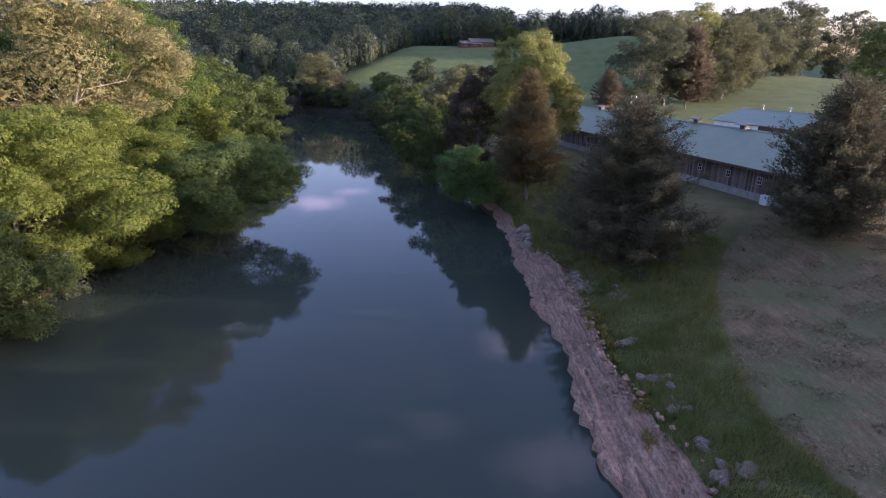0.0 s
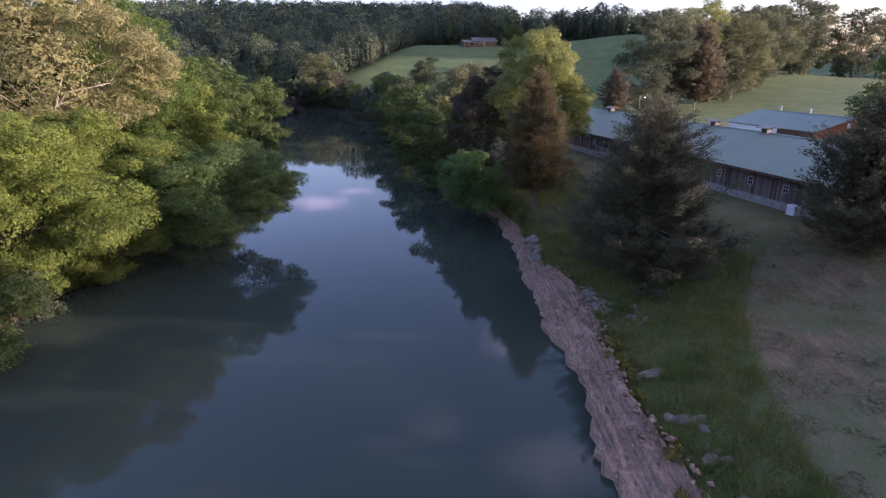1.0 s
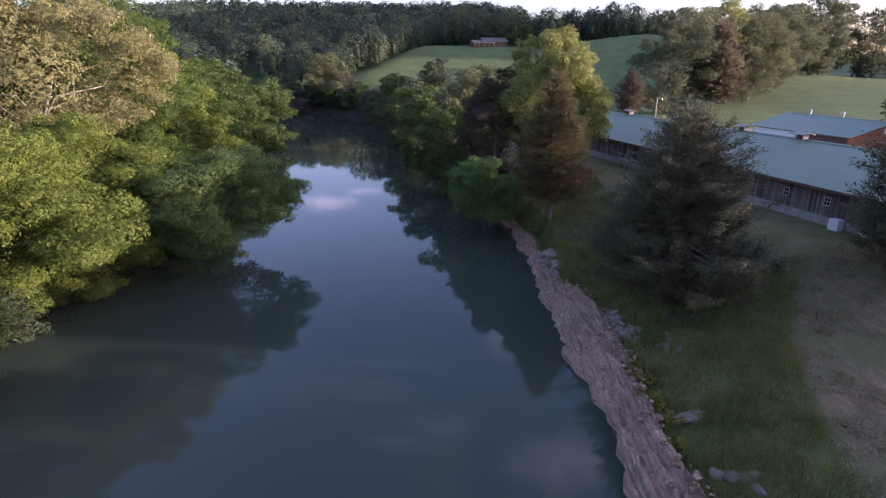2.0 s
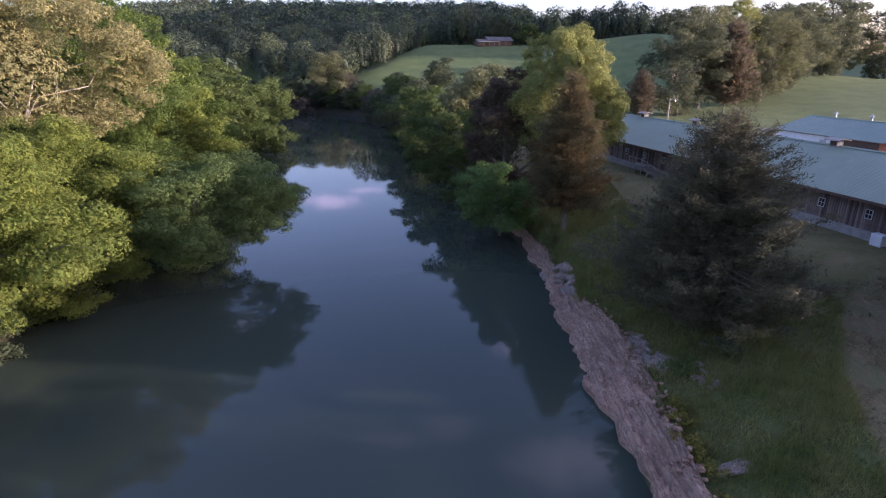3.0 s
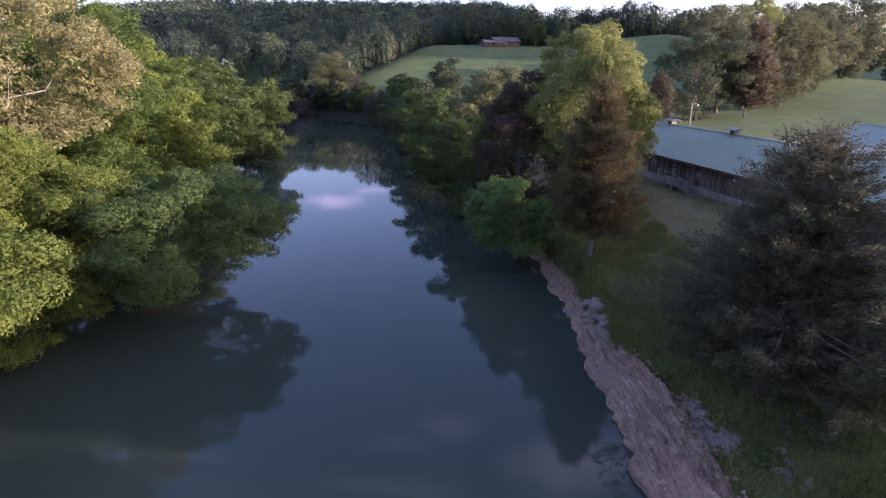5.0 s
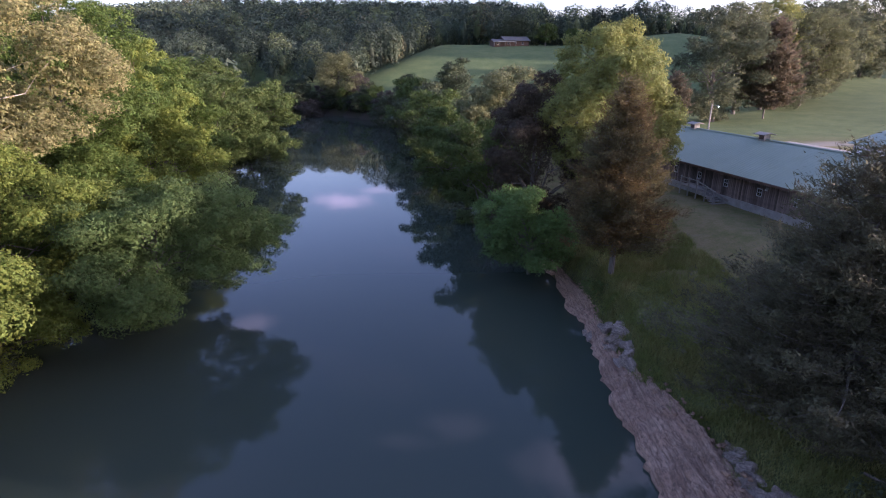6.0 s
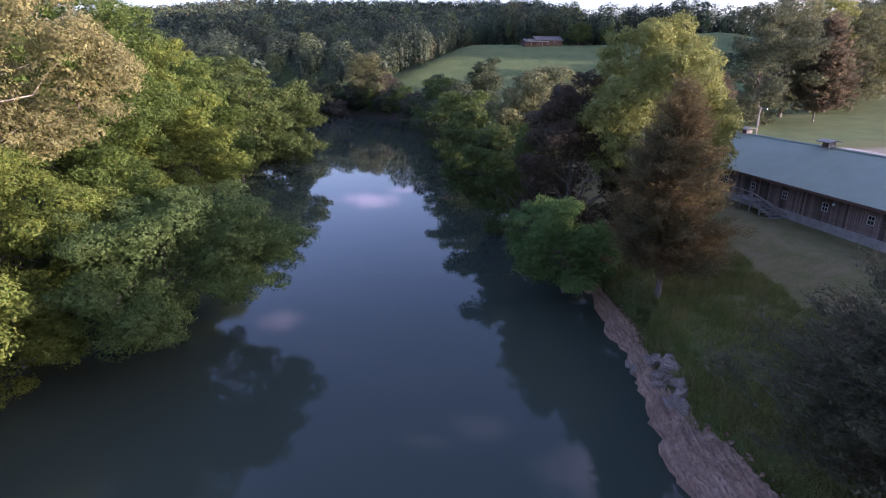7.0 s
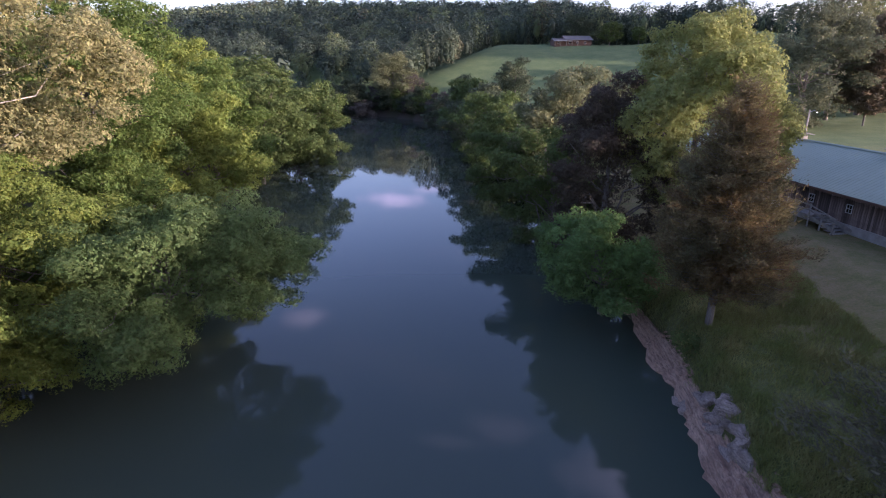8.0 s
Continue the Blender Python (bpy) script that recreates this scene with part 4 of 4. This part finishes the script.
def lodge():
    """The long board-clad building above the bank. x runs along it, y into it."""
    top = tagged(new("lodge"), "long low building with weathered boards and green metal roof", "building")
    top.matrix_basis = pose(23.0, 84.7, 6.0, 0, 0, -74.25)
    x0, x1, deep = -19.0, 40.5, 11.0
    block("plinth", (x0 - 0.1, x1 + 0.1, -0.12, deep + 0.1, -1.0, 0.75), CONCRETE, top, "pale concrete foundation wall")
    part("wall", prism(bmesh.new(), [(0, 0.75), (0, 3.42), (deep / 2, 5.9), (deep, 3.42), (deep, 0.75)], x0, x1), DARKWOOD, top)
    gable_roof("roof", x0 - 0.6, x1 + 0.6, 0, deep, 3.2, 6.0, 0.8, ROOF, top, 0.4)
    block("fascia", (x0 - 0.6, x1 + 0.6, -0.86, -0.81, 3.05, 3.27), DARKWOOD, top)
    xs = [-13.4, -9.2, -5.1, -1.0, 3.1, 7.2, 11.7, 16.0, 20.4, 24.7, 29.0, 33.2, 37.4]
    for x in xs[3:]:
        window(top, x, 2.05, 0.52, 0.66)
    # vertical boards, one by one
    rng = random.Random(4)
    shapes = []
    for k in range(5):
        bm = box(bmesh.new(), 0, 0.2 + 0.012 * k, -0.028, 0, 0.70 - 0.02 * k, 3.3)
        me = bpy.data.meshes.new("board")
        bm.to_mesh(me)
        bm.free()
        me.materials.append(BOARDS)
        shapes.append(me)
    x = x0
    while x < x1 - 0.25:
        k = rng.randrange(5)
        ob = part("board", shapes[k], None, top)
        ob.location = (x, 0.0, rng.uniform(-0.03, 0.03))
        x += 0.212 + 0.012 * k
    # covered vents on the ridge
    for vx in (-18.0 + 12.0, 5.2, 16.8, 24.5, 34.5):
        v = block("vent", (vx - 0.4, vx + 0.4, deep / 2 - 0.35, deep / 2 + 0.35, 5.7, 6.6), GREYWOOD, top, "boxy roof vent with a flat cap")
        part("cap", prism(bmesh.new(), [(deep / 2 - 0.75, 6.57), (deep / 2, 6.76), (deep / 2 + 0.75, 6.57), (deep / 2 + 0.75, 6.64), (deep / 2, 6.83), (deep / 2 - 0.75, 6.64)], vx - 0.8, vx + 0.8), GREYWOOD, v)
        block("louvre", (vx - 0.3, vx + 0.3, deep / 2 - 0.38, deep / 2 - 0.353, 6.1, 6.5), DARKWOOD, v)
    for lx in (12.6, 36.5):
        lt = block("wall_light", (lx - 0.08, lx + 0.08, -0.25, -0.03, 2.55, 2.7), METAL, top)
        block("lamp_globe", (lx - 0.1, lx + 0.1, -0.3, -0.1, 2.4, 2.55), WHITE, lt, bevel=0.03)
    return top


lodge()


def stairs():
    """Landing and steps against the lodge."""
    top = tagged(new("wooden_stairs"), "weathered wooden landing and steps with railings", "stairs")
    top.matrix_basis = pose(23.0, 84.7, 6.0, 0, 0, -74.25)
    z1 = 1.05
    block("landing", (2.4, 5.2, -1.75, -0.13, z1 - 0.1, z1), GREYWOOD, top)
    n = 6
    for k in range(n):
        block("tread", (5.2 + 0.42 * k, 5.2 + 0.42 * k + 0.46, -1.7, -0.2, z1 - 0.17 * (k + 1) - 0.05, z1 - 0.17 * (k + 1)), GREYWOOD, top)
    for y in (-1.75, -0.22):
        part("stringer", prism(bmesh.new(), [(-0.0, 0.0), (0.06, 0.0), (0.06, 0.24), (0.0, 0.24)], 0, 1), GREYWOOD, top).matrix_basis = Matrix(((2.7, 0, 0, 5.2), (0, 1, 0, y), (-1.1, 0, 1, z1 - 0.26), (0, 0, 0, 1)))
    for x, z in ((2.45, z1), (3.8, z1), (5.15, z1), (6.5, z1 - 0.55), (7.85, z1 - 1.08)):
        block("post", (x - 0.06, x + 0.06, -1.84, -1.73, -0.5, z + 1.0), GREYWOOD, top, bevel=0.01)
    for dz in (0.95, 0.5):
        block("rail", (2.4, 5.2, -1.88, -1.84, z1 + dz - 0.1, z1 + dz), GREYWOOD, top)
        part("rail", prism(bmesh.new(), [(0, 0), (0.04, 0), (0.04, 0.1), (0, 0.1)], 0, 1), GREYWOOD, top).matrix_basis = Matrix(((2.75, 0, 0, 5.15), (0, 1, 0, -1.88), (-1.1, 0, 1, z1 + dz - 0.1), (0, 0, 0, 1)))


stairs()
ub = tagged(block("utility_box", (-0.45, 0.45, -0.35, 0.35, 0, 0.95), WHITE, None, bevel=0.04), "white metal utility box beside the lodge", "utility box")
ub.matrix_basis = pose(31.9, 51.0, 6.0, 0, 0, -74.25)


def annex():
    """The brick building behind the lodge."""
    top = tagged(new("annex"), "brick building with white wall and grey-blue metal roof", "building")
    top.matrix_basis = pose(43.8, 88.1, 7.35, 0, 0, -74.25)
    L, deep = 14.6, 12.0
    part("wall", prism(bmesh.new(), [(0, -2), (0, 3.35), (deep / 2, 4.9), (deep, 3.35), (deep, -2)], 0, L), BRICK, top)
    gable_roof("roof", -0.6, L + 0.5, 0, deep, 3.4, 5.0, 0.35, ROOF_BLUE, top, 0.5)
    block("white_wall", (0.1, 9.0, -0.06, -0.004, -0.5, 3.3), WHITE, top, "white painted wall")
    block("siding", (9.0, L - 0.1, -0.06, -0.004, -0.5, 3.3), DARKWOOD, top, "brown siding")
    block("door", (7.0, 7.9, -0.1, -0.06, 0.8, 2.9), METAL, top, "grey door")
    block("gable_vent", (L + 0.0, L + 0.05, deep / 2 - 0.6, deep / 2 - 0.1, 3.7, 4.4), WHITE, top)
    part("awning", prism(bmesh.new(), [(4.0, 2.7), (4.0, 2.8), (8.0, 2.8), (8.0, 2.7)], L + 0.0, L + 1.6), BRICK, top)
    for y in (7.0, 8.5):
        w = block("window", (L, L + 0.05, y, y + 1.1, 2.9, 3.7), WHITE, top)
        block("pane", (L + 0.051, L + 0.06, y + 0.1, y + 1.0, 3.0, 3.6), GLASS, w)
    for x in (3.0, 8.0):
        bm = bmesh.new()
        bmesh.ops.create_cone(bm, cap_ends=True, segments=10, radius1=0.14, radius2=0.14, depth=0.9, matrix=Matrix.Translation((x, deep / 2 + 0.3, 5.2)))
        p = part("flue", bm, METAL, top)
        bm = bmesh.new()
        bmesh.ops.create_cone(bm, cap_ends=True, segments=10, radius1=0.3, radius2=0.05, depth=0.25, matrix=Matrix.Translation((x, deep / 2 + 0.3, 5.75)))
        part("cowl", bm, METAL, p)
    return top


annex()
pad = tagged(block("yard_slab", (0, 21, 0, 13, -1.2, 0.05), CONCRETE), "pale concrete yard behind the lodge", "pavement", kind="structure")
pad.matrix_basis = pose(42.5, 117, 6.75, 0, 0, -74.25)


def yard_lamp():
    top = tagged(new("yard_lamp"), "tall wooden pole with a lit yard lamp", "lamp post")
    top.matrix_basis = pose(43.1, 126.6, gz(43.1, 126.6))
    part("pole", mesh_of("pole", *tube([(0, 0, -0.5), (0, 0, 3), (0, 0, 6.6)], 0.16, 0.11, 10), GREYWOOD, True), None, top)
    part("arm", mesh_of("arm", *tube([(0, 0, 6.2), (0.4, -0.3, 6.5), (0.9, -0.6, 6.4)], 0.03, 0.03, 6), METAL, True), None, top)
    bm = bmesh.new()
    bmesh.ops.create_uvsphere(bm, u_segments=10, v_segments=6, radius=0.08, matrix=Matrix.Translation((0.9, -0.6, 6.2)))
    part("lamp_globe", bm, LAMP, top, "lit white lamp", True)


yard_lamp()


def far_house():
    """A long low house, gable end to the right, with a porch wing."""
    top = tagged(new("farmhouse"), "low brown house with pale metal roof on the hilltop meadow", "house")
    top.matrix_basis = pose(15.5, 327.0, gz(20, 327) - 0.2, 0, 0, 18)
    for x0, x1, dp, h, rf in ((-5.5, 0.4, 6.5, 2.4, 3.6), (0.5, 14.5, 9, 2.9, 5.0)):
        part("wall", prism(bmesh.new(), [(0, -3), (0, h), (dp / 2, rf - 0.1), (dp, h), (dp, -3)], x0, x1), DARKWOOD, top)
        gable_roof("roof", x0 - 0.6, x1 + 0.6, 0, dp, h - 0.1, rf, 0.9, SHINGLE, top, 3.0)
        for x in np.arange(x0 + 1.6, x1 - 1, 4.1):
            w = block("window", (x, x + 1.1, -0.06, -0.01, 1.0, 2.2), TRIM, top)
            block("pane", (x + 0.1, x + 1.0, -0.08, -0.061, 1.1, 2.1), GLASS, w)
    block("porch_roof", (-6.4, 6.0, -3.0, -0.95, 2.25, 2.4), METAL, top, "pale metal porch roof")
    for x in (-6.2, -3.2, -0.2, 2.8, 5.8):
        block("porch_post", (x - 0.09, x + 0.09, -2.95, -2.77, -2.5, 2.25), GREYWOOD, top)
    block("porch_floor", (-6.4, 6.0, -3.0, -0.02, -2.5, 0.1), DARKWOOD, top)


far_house()
broadleaf((38, 331), 11.5, 5.0, GREEN, "round green yard tree beside the farmhouse", 171, base=1.4, count=40, size=0.5, per_m2=10)
broadleaf((53, 335), 8.5, 3.6, GREEN, "small green yard tree on the hilltop", 172, base=1.4, count=34, size=0.5, per_m2=10)
broadleaf((22, 341), 16, 7.0, DULL, "dark tree behind the farmhouse", 173, base=1.0, count=44, size=0.5, per_m2=8)

# ---- rocks, log, grass ----
def boulder(x, y, s, seed):
    """A cracked, angular block sunk in the grass."""
    rng = random.Random(seed)
    bm = bmesh.new()
    bmesh.ops.create_icosphere(bm, subdivisions=3, radius=1.0)
    cuts = []
    for _ in range(9):
        w = Vector((rng.uniform(-1, 1), rng.uniform(-1, 1), rng.uniform(-0.5, 1))).normalized()
        cuts.append((w, rng.uniform(0.5, 0.85)))
    for v in bm.verts:
        p = v.co.copy()
        for w, lim in cuts:
            over = p.dot(w) - lim
            if over > 0:
                p -= w * over * 0.92
        p *= 1 + 0.22 * noise.noise(p * 2.3 + Vector((seed * 3.1, 0, 0))) + 0.1 * noise.noise(p * 6 + Vector((0, seed, 0)))
        v.co = Vector((p.x * 1.25, p.y * 0.8, p.z * 0.62))
    ob = tagged(part("boulder", bm, BOULDER), "pale weathered limestone boulder in the grass", "boulder", "boulders on the bank")
    ob.matrix_basis = pose(x, y, gz(x, y) + (0.1 if s < 0.55 else -0.12) * s, rng.uniform(-14, 14), rng.uniform(-14, 14), seed * 47) @ Matrix.Scale(s, 4)
    return ob


outcrops = ((30.2, 63.6, 0.35, 6), (12.6, 31.6, 1.2, 1), (12.6, 27.2, 0.5, 4), (12.9, 23.8, 0.35, 2), (13.1, 21.8, 0.4, 2), (12.9, 19.8, 0.4, 3), (13.6, 18.6, 0.35, 2), (11.9, 43.4, 0.7, 6), (12.3, 41.0, 0.65, 5),
            (8.9, 56.2, 0.7, 6), (9.4, 53.8, 0.65, 5), (8.4, 58.8, 0.6, 4), (13.6, 38.2, 0.28, 2), (14.3, 39.4, 0.25, 2))
rock_rng = random.Random(21)
for x, y, size, n in outcrops:
    for k in range(n + (n > 1) * 2):
        boulder(x + rock_rng.gauss(0, 0.26 * (n > 1)), y + rock_rng.gauss(0, 0.6 * (n > 1)), size * rock_rng.uniform(0.6, 1.3), rock_rng.randrange(1000))

V, F = tube([(-1.6, 0.5, 0.75), (-0.6, 0.2, 0.5), (0.6, -0.1, 0.3), (1.8, -0.6, 0.12)], 0.1, 0.2, 8)
log = tagged(new("driftwood_log", mesh_of("driftwood_log", V, F, BARK, True)), "grey driftwood log lying in the grass", "log")
log.matrix_basis = pose(16.4, 40.8, gz(16.4, 40.8), 0, 0, -20) @ Matrix.Scale(0.62, 4)
for k, (x, y, r, mat, lab) in enumerate(((13.0, 39.3, 0.9, GREEN, "low dark green bush at the rock shelf"), (11.2, 29.6, 0.5, BUSH_YELLOW, "yellow flowering weeds at the shelf"), (11.3, 33.5, 0.6, BUSH_YELLOW, "yellow flowering weeds at the shelf"),
                                         (11.5, 35.6, 0.55, BUSH_YELLOW, "yellow flowering weeds at the shelf"), (11.4, 31.6, 0.5, BUSH_YELLOW, "yellow flowering weeds at the shelf"), (11.45, 32.6, 0.45, BUSH_YELLOW, "yellow flowering weeds at the shelf"), (11.5, 34.6, 0.5, BUSH_YELLOW, "yellow flowering weeds at the shelf"), (11.7, 36.6, 0.45, BUSH_YELLOW, "yellow flowering weeds at the shelf"), (11.2, 24.8, 0.5, BUSH_YELLOW, "yellow flowering weeds at the shelf"), (10.6, 22.0, 0.4, BUSH_YELLOW, "yellow flowering weeds at the shelf"),
                                         (8.8, 62.0, 1.2, GREEN, "small green bush below the cedar"), (15.6, 39.6, 1.0, DULL, "dull bush beside the driftwood log"))):
    r_ = np.random.default_rng(k)
    pf = [(r_.normal(0, r * 0.5), r_.normal(0, r * 0.5), r * 0.4 + r_.uniform(0, r * 0.5), r * 0.5, r * 0.5, r * 0.45) for _ in range(7)]
    plant("bush", lab, "bush", pf, mat, 0.16, 55, 80 + k, place=(x, y))


def grass(name, label, n, x0, x1, y0, y1, density, height, seed, width=0.035, mat=GRASS, lay=0.28):
    rng = np.random.default_rng(seed)
    x, y = rng.uniform(x0, x1, n * 3), rng.uniform(y0, y1, n * 3)
    ok = rng.random(n * 3) < density(x, y)
    x, y = x[ok][:n], y[ok][:n]
    m = len(x)
    z = ground_z(x, y) - 0.03
    a, lean = rng.uniform(0, 6.28, m), rng.normal(0, lay, (m, 2)) + np.array([0.1, -0.05])
    h = height * rng.uniform(0.5, 1.3, m) * np.clip(0.75 + 0.35 * wave(x, y, 0.9) + 0.3 * wave(y, x, 0.37), 0.25, 1.6)
    p = np.stack([x, y, z], 1)
    s = np.stack([np.cos(a), np.sin(a), 0 * a], 1) * (width * rng.uniform(0.7, 1.5, m))[:, None]
    t = p + np.stack([lean[:, 0] * h, lean[:, 1] * h, h], 1)
    V = np.stack([p - s, p + s, t], 1).reshape(-1, 3)
    return tagged(new(name, mesh_of(name, V, np.arange(m * 3).reshape(m, 3), mat)), label, "grass", kind="stuff")


def bank(x, y):
    d, side = shore(x, y)
    edge_ = np.interp(y, [0, 16, 20, 23, 29, 37, 44, 48, 60], [18, 16.7, 16.0, 16.2, 17.5, 20.5, 25, 24, 18])
    back_ = np.interp(y, [0, 14, 20, 26, 31, 38, 45, 52, 60, 70], [4.2, 4.0, 3.6, 2.5, 2.0, 2.6, 2.8, 1.1, 0.5, 0.3])
    return (side > 0) * (d > back_) * (x < edge_) * (0.35 + 0.65 * (wave(x, y, 1.4) > -0.3))


def hay_edge(x, y):
    return np.interp(y, [0, 16, 20, 23, 29, 37, 44, 48], [18, 16.7, 16.0, 16.2, 17.5, 20.5, 25, 32])


def fringe(x, y):
    d = x - hay_edge(x, y)
    return (y < 47) * np.clip(1.1 - np.abs(d + 0.15) / 0.7, 0, 1)


def stubble(x, y):
    return (y < 47) * (x > hay_edge(x, y)) * (wave(x, y, 0.8) + wave(y, x, 2.3) > -0.2)


grass("dry_fringe", "pale dry grass along the edge of the cut hay", 5000, 14, 34, 8, 48, fringe, 0.42, 72, 0.03, STRAW)
grass("hay_stubble", "short straw stubble and cut hay lying in the field", 45000, 15, 44, 8, 48, stubble, 0.16, 73, 0.05, STRAW, 1.2)
grass("bank_grass", "tall green uncut grass along the river bank", 190000, 7, 26, 8, 76, bank, 0.44, 71, 0.024, GRASS, 0.42)


def rubble(n, seed):
    """Loose angular stones strewn over the shelf, too many to count."""
    rng = np.random.default_rng(seed)
    V, F = [], []
    cube = np.array([(x, y, z) for x in (-1, 1) for y in (-1, 1) for z in (-1, 1)], float)
    quads = [(0, 1, 3, 2), (4, 6, 7, 5), (0, 4, 5, 1), (2, 3, 7, 6), (0, 2, 6, 4), (1, 5, 7, 3)]
    line = shelf_line()
    for k in range(n):
        x, y, nx, ny = line[rng.integers(len(line))]
        if not 12 < y < 66:
            continue
        wide = np.interp(y, [14, 20, 26, 31, 38, 45, 52, 60, 70], [4.6, 4.2, 3.0, 2.5, 3.3, 3.7, 2.2, 1.2, 0.7])
        d = wide * rng.beta(4.0, 1.0)
        r = rng.uniform(0.05, 0.13) * (1.6 if rng.random() < 0.12 else 1.0)
        c = cube * rng.uniform(0.6, 1.1, (8, 3)) * r * np.array([1.3, 1.0, 0.55])
        a = rng.uniform(0, 6.28)
        c = np.stack([c[:, 0] * math.cos(a) - c[:, 1] * math.sin(a), c[:, 0] * math.sin(a) + c[:, 1] * math.cos(a), c[:, 2]], 1)
        F += [tuple(i + len(V) for i in q) for q in quads]
        V += list(c + np.array([x + nx * d, y + ny * d, 0.45 + 0.95 * d / wide + 0.1]))
    return tagged(new("rubble", mesh_of("rubble", V, F, ROCK)), "loose grey stones strewn over the rock shelf", "stones", kind="stuff")


rubble(420, 88)

# a dead tree fallen from the bank at the bend
V, F = tube([(-41, 250, 10.5), (-39.5, 244, 7.0), (-38, 238, 3.4), (-36.5, 232, -0.3)], 0.12, 0.3, 7)
for q in ((-43.5, 249, 12.5), (-40, 253, 12.0), (-42, 247, 11.5)):
    v2, f2 = tube([(-40.6, 248.5, 9.6), tuple((a + b) / 2 for a, b in zip((-40.6, 248.5, 10.2), q)), q], 0.09, 0.03, 5)
    F += [tuple(i + len(V) for i in f) for f in f2]
    V += v2
tagged(new("fallen_tree", mesh_of("fallen_tree", V, F, BARK, True)), "bare dead tree leaning from the bank into the water", "dead tree")
